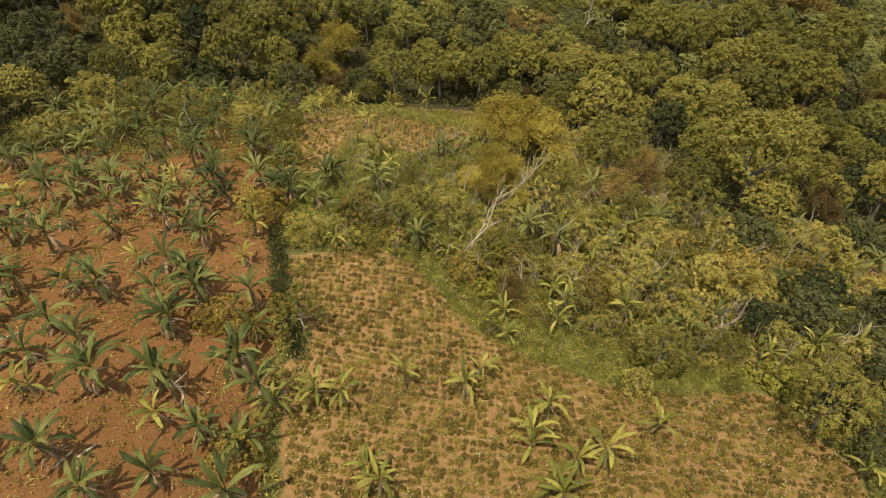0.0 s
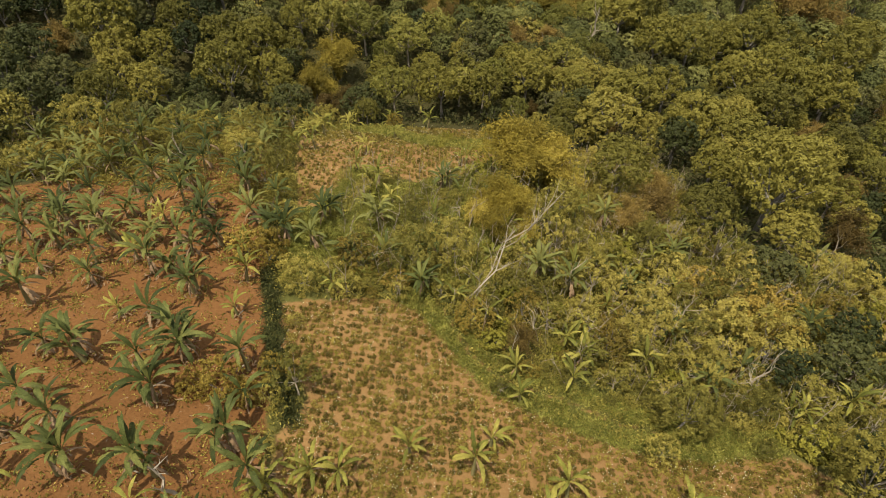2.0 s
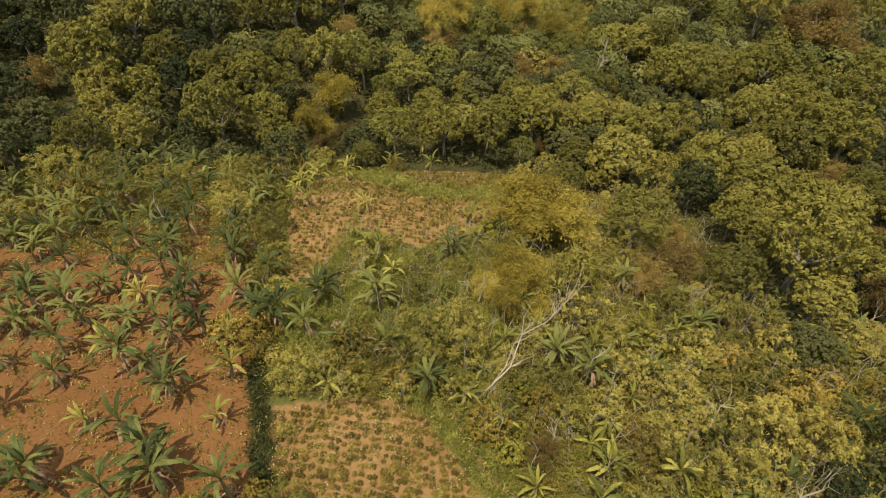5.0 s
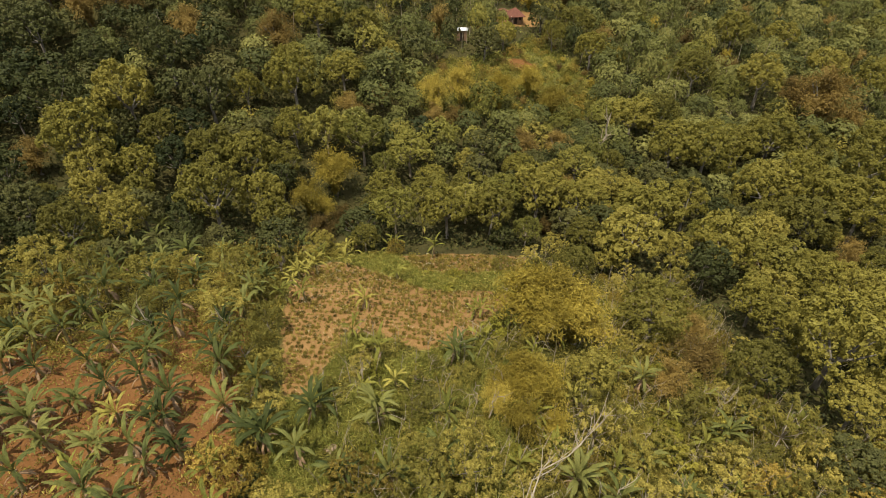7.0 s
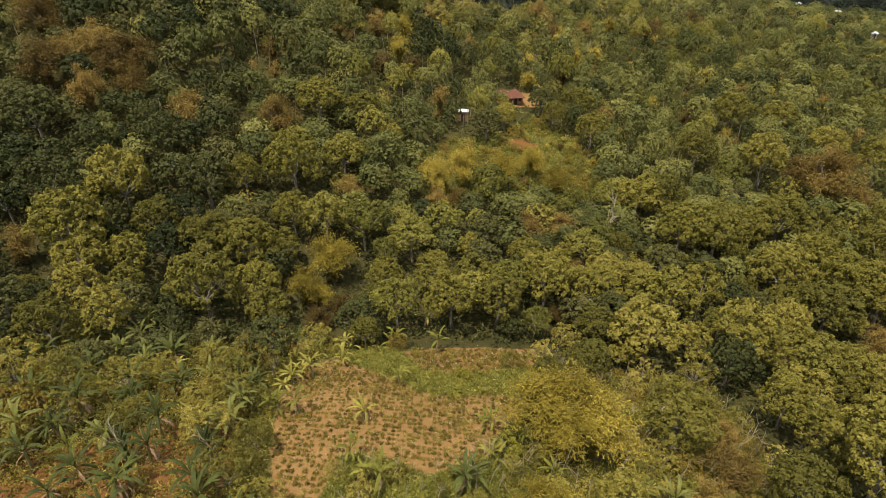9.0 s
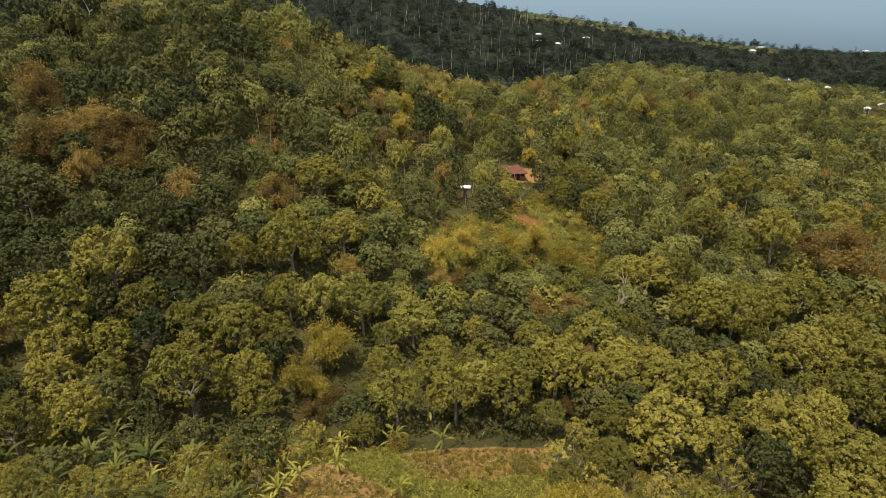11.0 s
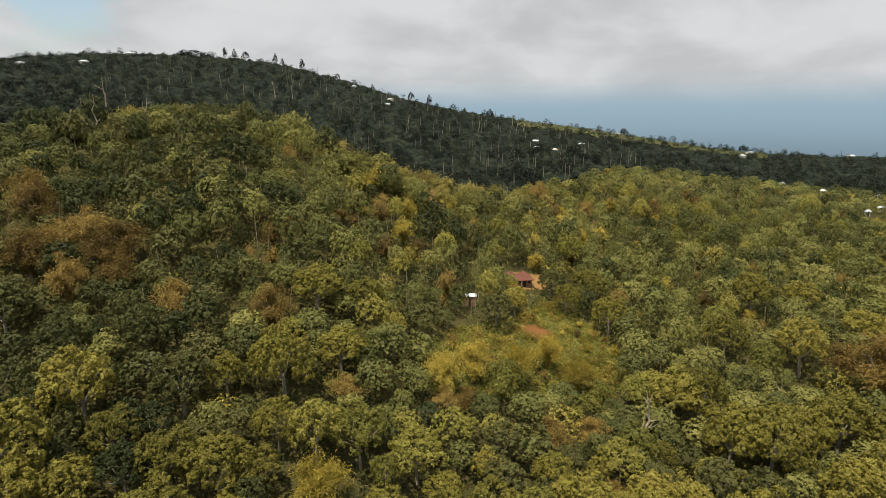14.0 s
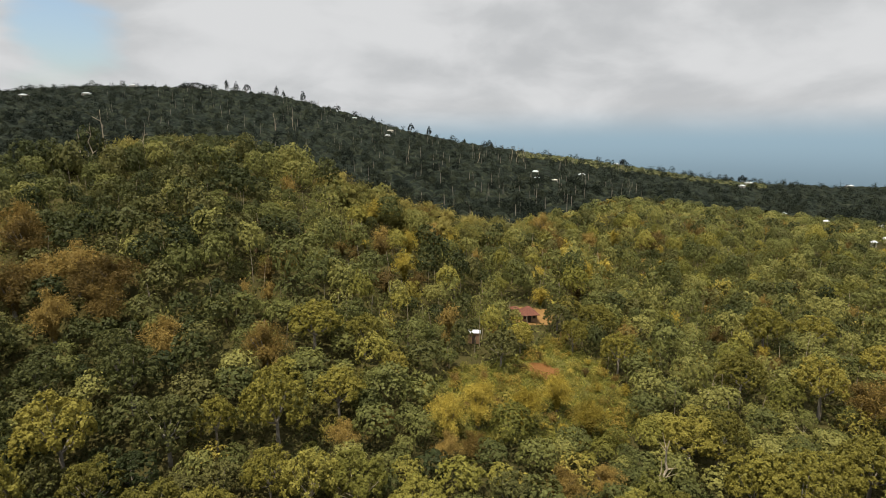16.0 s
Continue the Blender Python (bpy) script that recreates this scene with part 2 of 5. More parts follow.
# ---- the lie of the land ----
ACROSS = np.array([-1.3, -0.8, -0.5, -0.25, 0, 0.25, 0.5, 0.8, 1.3])
ALONG = np.array([-20, 15, 45, 75, 105, 140, 190, 260, 380, 560, 850.0])
HEIGHTS = np.array([
    [-2.6, 3.9, 6.6, 7.2, 8.0, 9.3, 8.8, 5.9, -0.4],
    [-1.6, 1.7, 4.1, 1.5, 0.3, 0.8, -0.6, -3.8, -9.2],
    [0.1, -1.2, -0.8, -1.2, -2.9, -8.4, -9.9, -12.3, -16.1],
    [3.5, -3.4, -5.8, -4.8, -6.4, -15.8, -17.8, -20.0, -21.8],
    [8.1, -2.0, -9.8, -15.7, -17.2, -22.6, -25.4, -25.4, -25.8],
    [13.5, 4.9, -2.6, -6.9, -14.0, -21.9, -25.6, -27.6, -28.9],
    [20.9, 16.9, 18.4, 12.3, -5.9, -17.2, -21.7, -26.9, -32.2],
    [32.6, 29.5, 31.0, 33.5, 5.4, -12.4, -20.5, -26.4, -36.7],
    [52.0, 42.1, 30.1, 14.3, 0.2, -5.0, -16.0, -28.2, -47.1],
    [78.0, 67.9, 54.0, 33.0, 12.0, -7.9, -26.8, -45.8, -65.9],
    [106.0, 95.2, 107.0, 94.0, 36.5, 4.0, -27.0, -38.0, -58.0],
])


def spline_weights(knots, v):
    """Weights of the knot values for a smooth curve through them."""
    n = len(knots)
    v = np.clip(v, knots[0], knots[-1])
    i = np.clip(np.searchsorted(knots, v) - 1, 0, n - 2)
    h = knots[i + 1] - knots[i]
    s = (v - knots[i]) / h
    w, row = np.zeros((len(v), n)), np.arange(len(v))
    np.add.at(w, (row, i), 2 * s**3 - 3 * s**2 + 1)
    np.add.at(w, (row, i + 1), 3 * s**2 - 2 * s**3)
    for j, k in ((i, s**3 - 2 * s**2 + s), (i + 1, s**3 - s**2)):
        a, b = np.clip(j - 1, 0, n - 1), np.clip(j + 1, 0, n - 1)
        t = k * h / (knots[b] - knots[a])
        np.add.at(w, (row, b), t)
        np.add.at(w, (row, a), -t)
    return w


def land(x, y):
    """Height of the ground, without its fine relief."""
    x, y = np.atleast_1d(np.asarray(x, float)), np.atleast_1d(np.asarray(y, float))
    u = x / (np.maximum(y, -20) + 40)
    z = np.einsum("ni,nj,ij->n", spline_weights(ALONG, y), spline_weights(ACROSS, u), HEIGHTS)
    far = np.clip((y - 850) / 700, 0, 1)
    far = far * far * (3 - 2 * far)
    return z * (1 - far) - 950 * far


def land1(x, y):
    return float(land(x, y)[0])


def inside(poly, x, y):
    """How far inside a polygon (metres, negative outside)."""
    p = np.array(poly)
    x, y = np.atleast_1d(np.asarray(x, float)), np.atleast_1d(np.asarray(y, float))
    near, odd = np.full(len(x), 1e9), np.zeros(len(x), bool)
    for (ax, ay), (bx, by) in zip(p, np.roll(p, -1, 0)):
        dx, dy = bx - ax, by - ay
        t = np.clip(((x - ax) * dx + (y - ay) * dy) / (dx * dx + dy * dy), 0, 1)
        near = np.minimum(near, np.hypot(x - ax - t * dx, y - ay - t * dy))
        if dy:
            odd ^= ((ay > y) != (by > y)) & (x < (y - ay) / dy * dx + ax)
    return np.where(odd, near, -near)


FIELD = [(-16.7, 42.5), (-14.9, 35.4), (-11.4, 32), (-13.5, 28), (-12.3, 22), (-10.4, 14), (-10, 4), (30, 4), (31.5, 18.1), (31.8, 21.1), (30.3, 23.2), (30.6, 26.9), (27.4, 28.8), (20.9, 28.2),
         (16.9, 28.4), (13, 29.3), (9.6, 30.8), (6.1, 32.5), (2.5, 34.5), (0.4, 38.5), (-2.3, 42.4), (-4.5, 43.5), (-8.7, 43.9), (-13.3, 43.1)]
VERGE = [(-4.5, 43.9), (-2.3, 42.4), (0.4, 38.5), (2.5, 34.5), (6.1, 32.5), (9.6, 30.8), (13, 29.3), (16.9, 28.4), (20.9, 28.2), (27.4, 28.8), (28.5, 30.8), (19.4, 31.9), (17, 32.6), (11.9, 34.6), (6.4, 36), (2.9, 38.6), (-0.6, 42.9), (-3, 45.5)]
CLEARING = [(-18.5, 61.9), (-20.9, 71.7), (-21.7, 79), (-21.3, 88.8), (-18.5, 92.2), (-14.1, 89.2), (-8.4, 84.4), (-5.1, 80.7), (-1.3, 80.2), (5.2, 82.4), (8, 82.4), (6.2, 78), (3.5, 73.5), (1.9, 69.5), (-0.8, 66.7),
            (-4.6, 66.2), (-7.9, 67.9), (-12.9, 67.5), (-13.6, 63.7), (-14.8, 60.5), (-15.3, 57.4), (-17.8, 58.9)]
TERRACE = [(-9.9, 95), (-3.9, 97.3), (7.1, 99.7), (12.9, 100.9), (12, 95.2), (6, 90), (-0.4, 86.4), (-5.3, 86.1)]
BANK = [(-18.5, 94.5), (-9.9, 96), (-5.3, 86), (-0.4, 86), (6, 90), (12, 94), (11, 84), (5.2, 83), (-1.3, 80.5), (-5.1, 81), (-8.4, 84.7), (-14.1, 89.5)]
PLANTATION = [(-68, 60), (-54, 66), (-42, 70), (-30, 74), (-24, 72), (-23, 62), (-20, 52), (-17.4, 44.7), (-16.9, 38.4), (-14.6, 31.2), (-13.8, 25.2), (-12.1, 14), (-11, 2), (-60, 2), (-62, 40)]
YARD = [(13.8, 203.5), (20.6, 202.5), (30.2, 208), (29.4, 216), (17, 214)]
MEADOW = [(-9.1, 160.5), (-0.3, 171.3), (14, 181), (26, 196), (36, 190), (41.5, 166.9), (31.4, 155.1), (11.5, 150.8), (-3.4, 146.7)]
BARE_PATCH = [(15, 181), (22, 184), (27, 178), (20, 175)]


PATH_LINE = np.array([(-2.6, 46.5), (-0.2, 42.7), (0.8, 40.1), (2, 37.6), (3.9, 35.6), (6.2, 34.5), (10, 33.4), (14.3, 31.3), (18, 30.4)])


def off_path(x, y):
    """Distance to the trodden line through the grass."""
    near = np.full(len(x), 1e9)
    for (ax, ay), (bx, by) in zip(PATH_LINE[:-1], PATH_LINE[1:]):
        dx, dy = bx - ax, by - ay
        t = np.clip(((x - ax) * dx + (y - ay) * dy) / (dx * dx + dy * dy), 0, 1)
        near = np.minimum(near, np.hypot(x - ax - t * dx, y - ay - t * dy))
    return near


def rough_noise(x, y, scale, seed=0.0):
    return np.array([noise.noise((a * scale, b * scale, seed)) for a, b in zip(x, y)])


def mesh_object(name, verts, faces, mat, parent=None, label="", smooth=False, extra=()):
    """A mesh object from arrays; faces all have the same number of corners."""
    me = bpy.data.meshes.new(name)
    verts, faces = np.asarray(verts, np.float32), np.asarray(faces, np.int32)
    k = faces.shape[1]
    me.vertices.add(len(verts))
    me.vertices.foreach_set("co", verts.ravel())
    me.loops.add(faces.size)
    me.loops.foreach_set("vertex_index", faces.ravel())
    me.polygons.add(len(faces))
    me.polygons.foreach_set("loop_start", np.arange(0, faces.size, k, dtype=np.int32))
    for key, values in extra:
        me.attributes.new(key, "FLOAT", "POINT").data.foreach_set("value", np.asarray(values, np.float32))
    me.update(calc_edges=True)
    if smooth:
        me.shade_smooth()
    me.materials.append(mat)
    ob = new(name, me)
    if parent:
        ob.parent = parent
    if label:
        ob["label"] = label
    return ob


def build_ground():
    cols = np.concatenate([[-60, -25, -10, -5, -3, -2, -1.6], np.linspace(-1.3, 1.3, 300), [1.6, 2, 3, 5, 10, 25, 60]])
    rows = np.concatenate([[-900, -400, -150, -60], np.arange(-30, 112, 0.6), np.geomspace(112, 4700, 190)])
    y = np.repeat(rows, len(cols))
    x = np.tile(cols, len(rows)) * (np.maximum(y, -20) + 40)
    x = np.clip(x, -4600, 4600)
    z = land(x, y)
    near = (y > -31) & (y < 330) & (np.abs(x) < 330)
    red, pale, grass = np.full(len(x), -9.0), np.full(len(x), -9.0), np.full(len(x), -9.0)
    nx, ny = x[near], y[near]
    soft = lambda d: np.clip(0.5 + d / 2.4, 0, 1)  # noqa: E731
    red[near] = soft(np.maximum(inside(PLANTATION, nx, ny), inside(BARE_PATCH, nx, ny)))
    pale[near] = soft(np.maximum.reduce([inside(p, nx, ny) for p in (FIELD, CLEARING, TERRACE, YARD)]))
    pale[near] = np.maximum(pale[near], np.clip(0.75 - off_path(nx, ny), 0, 0.6))
    grass[near] = soft(np.maximum.reduce([inside(p, nx, ny) for p in (VERGE, BANK, MEADOW)]))
    open_scrub = (nx > -24) & (ny < 97) & ~((nx > 40) & (ny > 62))
    grass[near] = np.where(open_scrub, np.maximum(grass[near], 0.62), grass[near])
    bare = np.clip(np.maximum(red, pale), 0, 1)
    lump = np.zeros(len(x))
    lump[near] = 0.35 * rough_noise(nx, ny, 0.16) + 0.10 * rough_noise(nx, ny, 0.8, 3.0)
    # low ridges between the crop rows of the field
    furrow = 0.07 * np.cos(2 * math.pi * (y + 0.12 * x) / 0.66) * np.clip(pale, 0, 1)
    z = z + lump * (0.5 + 0.5 * (1 - bare)) + furrow
    n = len(cols)
    i = np.arange((len(rows) - 1) * (n - 1))
    a = i // (n - 1) * n + i % (n - 1)
    faces = np.stack([a, a + 1, a + n + 1, a + n], 1)
    ob = mesh_object("ground", np.stack([x, y, z], 1), faces, EARTH, smooth=True,
                     extra=(("red_soil", np.clip(red, 0, 1)), ("pale_soil", np.clip(pale, 0, 1)), ("open_grass", np.clip(grass, 0, 1))))
    tagged(ob, "hilly ground of red soil, tilled fields, grass and woodland floor", "ground", kind="structure")
    return ob


build_ground()


# ---- foliage meshes ----
rng = np.random.default_rng(7)


def unit(v):
    return v / np.maximum(np.linalg.norm(v, axis=-1, keepdims=True), 1e-9)


def blades(points, normals, length, width, rng, droop=0.25):
    """One small three-cornered leaf at each point."""
    n = len(points)
    side = unit(np.cross(normals, rng.normal(size=(n, 3))))
    tip = np.cross(side, normals)
    le, wi = (np.asarray(v).reshape(-1, 1) for v in (length * rng.uniform(0.7, 1.3, n), width * rng.uniform(0.7, 1.3, n)))
    verts = np.stack([points - tip * le / 2 + side * wi / 2, points - tip * le / 2 - side * wi / 2, points + tip * le / 2 - normals * le * droop], 1)
    return verts.reshape(-1, 3), np.arange(3 * n).reshape(-1, 3)


def crown_points(seed, count, lobes=18, flat=0.8, low=-0.25, lobe=(0.26, 0.42), spread=0.74, tuft=0.075):
    """Leaf places and normals of a crown of radius 1 about the origin: lobes over a dome, leaves on their outer sides."""
    r = np.random.default_rng(seed)
    k = np.arange(lobes) + 0.5
    up = low + (1 - low) * (k / lobes) ** 0.8
    ang = k * 2.399963 + r.uniform(0, 6)
    ring = np.sqrt(np.clip(1 - up**2, 0, 1))
    c = np.stack([ring * np.cos(ang), ring * np.sin(ang), up * flat], 1) * spread * r.uniform(0.8, 1.12, (lobes, 1))
    c = np.vstack([c, r.normal(size=(3, 3)) * 0.2 + (0, 0, 0.15)])
    size = r.uniform(*lobe, len(c))
    which = r.choice(len(c), count * 2, p=size**2 / (size**2).sum())
    d = unit(r.normal(size=(count * 2, 3)) + unit(c)[which] * 0.7 + (0, 0, 0.35))
    p = c[which] + d * size[which, None] * r.uniform(0.72, 1.08, (count * 2, 1))
    gap = np.linalg.norm(p[:, None] - c[None], axis=2) / size
    gap[np.arange(len(p)), which] = 9
    keep = np.where(gap.min(1) > 0.78)[0][:count]
    p, d = p[keep], d[keep]
    # leaves stand together in rosettes at the twig ends
    at = r.integers(0, max(1, len(p) // 11), len(p))
    turn = unit(r.normal(size=p.shape) + d[at] * 0.9 + (0, 0, 0.3))
    p = p[at] + turn * tuft * r.uniform(0.6, 1.15, (len(p), 1))
    return p, unit(turn * 0.8 + d[at] * 0.35 + (0, 0, 0.15) + r.normal(size=p.shape) * 0.3), c, r


def plume_points(seed, count, culms=38):
    """Leaf places of a bamboo-like clump: arching culms that spread from the base and droop at their tips."""
    r = np.random.default_rng(seed)
    az = np.arange(culms) * 2.399963 + r.uniform(-0.4, 0.4, culms)
    out, high = r.uniform(0.2, 1.12, culms), r.uniform(1.05, 2.0, culms)
    c = r.integers(0, culms, count)
    s = r.uniform(0.04, 1.0, count) ** 0.8
    arc = np.sin(s * math.pi * (0.5 + 0.2 * out[c])) * high[c] * (1 - 0.22 * out[c])
    ring = out[c] * s**1.7
    p = np.stack([ring * np.cos(az[c]), ring * np.sin(az[c]), arc], 1)
    p += r.normal(size=p.shape) * (0.075, 0.075, 0.07) * (0.5 + s[:, None])
    d = np.stack([np.cos(az[c]), np.sin(az[c]), 0.9 + 0 * s], 1)
    ends = np.stack([out * 0.5 * np.cos(az), out * 0.5 * np.sin(az), high * 0.2], 1)
    return p - (0, 0, 1.1), unit(unit(d) * 0.7 + r.normal(size=p.shape) * 0.55), ends, r


def tube(points, radii, sides=6):
    """A tapered, bent tube through the points."""
    pts = np.asarray(points, float)
    verts, faces = [], []
    for i, p in enumerate(pts):
        d = unit(pts[min(i + 1, len(pts) - 1)] - pts[max(i - 1, 0)])
        a = unit(np.cross(d, (0.31, 0.95, 0.05)))
        b = np.cross(d, a)
        for s in range(sides):
            q = 2 * math.pi * s / sides
            verts.append(p + radii[i] * (a * math.cos(q) + b * math.sin(q)))
    for i in range(len(pts) - 1):
        for s in range(sides):
            t = (s + 1) % sides
            faces.append((i * sides + s, i * sides + t, (i + 1) * sides + t, (i + 1) * sides + s))
    return np.array(verts), np.array(faces)


def join(parts):
    verts, faces, base = [], [], 0
    for v, f in parts:
        verts.append(v)
        faces.append(np.asarray(f) + base)
        base += len(v)
    return np.vstack(verts), np.vstack(faces)


def wood_of(c, centre, r, trunk=0.07, limbs=7):
    """Trunk and limbs that reach the lobes of a crown whose middle stands at the given height (crown radius 1)."""
    fork = np.array([r.normal() * 0.05, r.normal() * 0.05, centre - 0.45])
    out = [tube([(0, 0, -0.3), (0.02, 0.02, 0), fork * 0.55, fork], [trunk * 1.3, trunk * 1.15, trunk * 0.85, trunk * 0.7], 7)]
    seams, base = [], len(out[0][0])
    for q in r.permutation(len(c))[:limbs]:
        end = c[q] + (0, 0, centre)
        mid = (fork + end) / 2 + (0, 0, -0.08)
        out.append(tube([fork * 0.96, mid, end], [trunk * 0.5, trunk * 0.33, trunk * 0.12], 5))
        k = 21 + len(seams) % 6
        seams.append((k, k + 1, base + 1, base))
        base += len(out[-1][0])
    v, f = join(out)
    return v, np.vstack([f, seams])


PROTO, STAMP = {}, {}


def tree_kind(key, name, label, category, group, leaves, seed, count, centre, leaf, trunk=0.07, limbs=7, bark=BARK, **shape):
    """One tree of crown radius 1 and crown height centre, kept out of sight under the ground until it is copied."""
    p, d, c, r = plume_points(seed, count) if shape.get("plume") else crown_points(seed, count, **shape)
    root = new(name)
    tagged(root, label, category, group)
    v, f = blades(p + (0, 0, centre), d, leaf[0], leaf[1], r)
    mesh_object("crown", v, f, LEAF[leaves], root)
    v2, f2 = wood_of(c, centre, r, trunk, limbs)
    mesh_object("trunk", v2, f2, bark, root, smooth=True)
    PROTO.setdefault(key, []).append(root)
    # a lighter crown for woods farther off: fewer, larger leaves
    few = np.arange(0, len(p), 6)
    # leaves of the far crowns lie closer to the outline of their crown
    lie = unit(d[few] * 0.55 + unit(p[few] + (0, 0, 0.25)) * 0.55)
    # far olive crowns take the slope colour with its haze
    STAMP.setdefault(key, []).append((*blades(p[few] + (0, 0, centre), lie, leaf[0] * 1.75, leaf[1] * 2.0, r), {"olive": "slope"}.get(leaves, leaves)))


EDGE = "trees at the field edge"
FOREST = "trees of the hillside wood"
for s in range(4):
    tree_kind("T", "tree", "broad-crowned olive-green tree of the hillside wood", "tree", FOREST, "olive", 11 + s, 6200, 1.35, (0.079, 0.059), lobes=22 + 7 * s, flat=0.8 + 0.08 * s, lobe=(0.15, 0.34), spread=0.82)
for s in range(2):
    tree_kind("M", "tree", "light green tree with a pale trunk", "tree", FOREST, "light", 21 + s, 5600, 1.45, (0.082, 0.058), 0.055, 9, PALE_BARK, lobes=26, flat=1.0, lobe=(0.14, 0.32), spread=0.82)
for s in range(2):
    tree_kind("D", "tree", "dense dark green tree in the wood", "tree", FOREST, "deep", 31 + s, 3800, 1.3, (0.10, 0.072), lobes=30, flat=0.95, lobe=(0.15, 0.32), spread=0.82)
for s in range(3):
    tree_kind("Y", "yellow_bamboo_clump", "feathery yellow bamboo clump with arching tips", "bamboo", "yellow bamboo clumps", "yellow", 41 + s, 9000, 1.1, (0.105, 0.028), plume=True)
for s in range(3):
    tree_kind("O", "dry_bamboo_clump", "drooping brown dry bamboo clump in the wood", "bamboo", "brown bamboo clumps", "brown", 51 + s, 7000, 1.1, (0.115, 0.03), plume=True)
for s in range(4):
    tree_kind("S", "shrub", "tangled grey-green shrub on the overgrown slope", "shrub", "shrubs", "scrub", 61 + s, 4400, 0.72, (0.09, 0.036), 0.03, 9, lobes=26, flat=0.95, low=-0.75, lobe=(0.14, 0.36), spread=0.86)
for s in range(2):
    tree_kind("E", "tree", "small-leaved olive-gold tree at the field edge", "tree", EDGE, "scrub", 65 + s, 6400, 1.1, (0.075, 0.038), 0.05, 9, lobes=24, flat=0.95, low=-0.5, lobe=(0.16, 0.36), spread=0.82)
for s in range(2):
    tree_kind("K", "tree", "shade-coloured tree standing out on the ridge line", "tree", "trees on the ridge line", "ridge", 35 + s, 900, 1.5, (0.2, 0.13), 0.05, 9, lobes=20, flat=1.0, low=-0.5, lobe=(0.16, 0.32), spread=0.8)
for s in range(2):
    tree_kind("G", "golden_shrub", "dry golden-brown shrub at a field edge", "shrub", "golden shrubs", "gold", 71 + s, 3200, 0.74, (0.10, 0.046), 0.03, 6, lobes=17, flat=0.9, low=-0.75, lobe=(0.2, 0.44), spread=0.8)
for s in range(2):
    tree_kind("L", "lime_bush", "bright yellow-green leafy bush", "bush", "lime bushes", "lime", 81 + s, 1500, 0.72, (0.19, 0.12), 0.03, 5, lobes=13, flat=0.9, low=-0.7, lobe=(0.2, 0.44))
for s in range(2):
    tree_kind("W", "slender_tree", "thin pale-stemmed tree with sparse leaves", "tree", "slender trees", "scrub", 91 + s, 1100, 1.5, (0.17, 0.07), 0.04, 14, PALE_BARK, lobes=18, flat=1.2, lobe=(0.14, 0.28), low=-0.8, spread=0.85)


def plant_copy(key, i, x, y, r, high=1.0, turn=None):
    root = PROTO[key][i % len(PROTO[key])]
    m = pose(x, y, land1(x, y) - 0.1, 0, 0, random.uniform(0, 360) if turn is None else turn) @ Matrix.Diagonal((r, r, r * high, 1))
    made = copy_thing(root, m)
    if root["category"] in ("tree", "shrub", "bamboo"):
        usual = {"tree": 3.6, "shrub": 2.0, "bamboo": 3.8}[root["category"]]
        made["label"] = ("tall and wide " if r > 1.3 * usual else "small young " if r < 0.7 * usual else "") + root["label"]
    return made


TAKEN = []


def plant_row(key, rows, high=1.0):
    for i, (x, y, r) in enumerate(rows):
        plant_copy(key, i * 3 + int(abs(x)), x, y, r, high * random.uniform(0.85, 1.2))
        TAKEN.append((x, y, r))


# places: x, y and crown radius
EDGE_TREES = [(30.8, 24.3, 3.1), (19.6, 31.1, 2.5)]
plant_row("E", EDGE_TREES)
WOOD_TREES_NEAR = [(45.4, 63, 3.2), (14.9, 64.6, 2.5), (36.9, 68.5, 3.6), (46.4, 70.2, 5.6), (27.1, 79.2, 4.4), (46, 80.9, 3.2), (44.8, 85, 3.4), (62.5, 86.5, 3.9), (12.6, 89.3, 2.1), (-56.1, 90.7, 3.3), (19.2, 92.4, 3.1), (52.2, 94, 5.1), (-51.1, 95.6, 3.5), (60.9, 95.7, 3.8), (30.8, 100.8, 5.6), (47.4, 102.1, 5.6), (-59.7, 104, 3.3), (-40.4, 104.5, 5), (-54.8, 107.3, 3.4), (-33.2, 107.8, 3.8), (61.3, 110, 2.2), (36.8, 111.1, 5.6), (67.6, 111.1, 5.6), (-12.4, 113.4, 3.1), (-4, 113.4, 3.7), (16.4, 114.4, 4.8), (25.2, 114.4, 4.5)]
plant_row("T", WOOD_TREES_NEAR)
WOOD_TREES_MIDDLE = [(80.5, 115, 5.5), (-66, 115.1, 5.6), (46.3, 116.2, 4.2), (-37.1, 117.3, 4.8), (75.9, 118.4, 5.6), (-45.1, 118.5, 4.7), (36.7, 122.7, 3.2), (-54.8, 123, 3.8), (65, 123, 5.6), (-31.2, 128.1, 3.6), (-62.4, 128.4, 5.6), (74.8, 128.8, 4.6), (92, 132.4, 5.6), (35.1, 132.7, 2.7), (56.2, 133.8, 5.6), (48.8, 134.6, 5.2), (-42.5, 137.4, 3.3), (81.4, 138, 5.6), (-32.5, 138.3, 5.3), (65.8, 139.7, 4.5), (74.4, 142, 5.6), (100.3, 142.1, 5.3), (-23.6, 147.6, 4.5), (43.6, 148.8, 5.6), (50, 150.1, 4.8), (-14, 160.2, 3), (-31.4, 165.2, 5.4), (-21.2, 168.7, 4.5), (84.3, 170.9, 5.6), (119.3, 175.1, 5.6)]
plant_row("T", WOOD_TREES_MIDDLE)
WOOD_TREES_FAR = [(67.9, 175.9, 5), (40.6, 182.9, 4.4), (110, 185.5, 5.6), (16, 186, 3.5), (30.9, 191.1, 3.3), (39.3, 200.6, 5.1), (90.4, 205.6, 5.6), (107.6, 208.6, 5.6), (134.3, 213.7, 5.6)]
plant_row("T", WOOD_TREES_FAR)
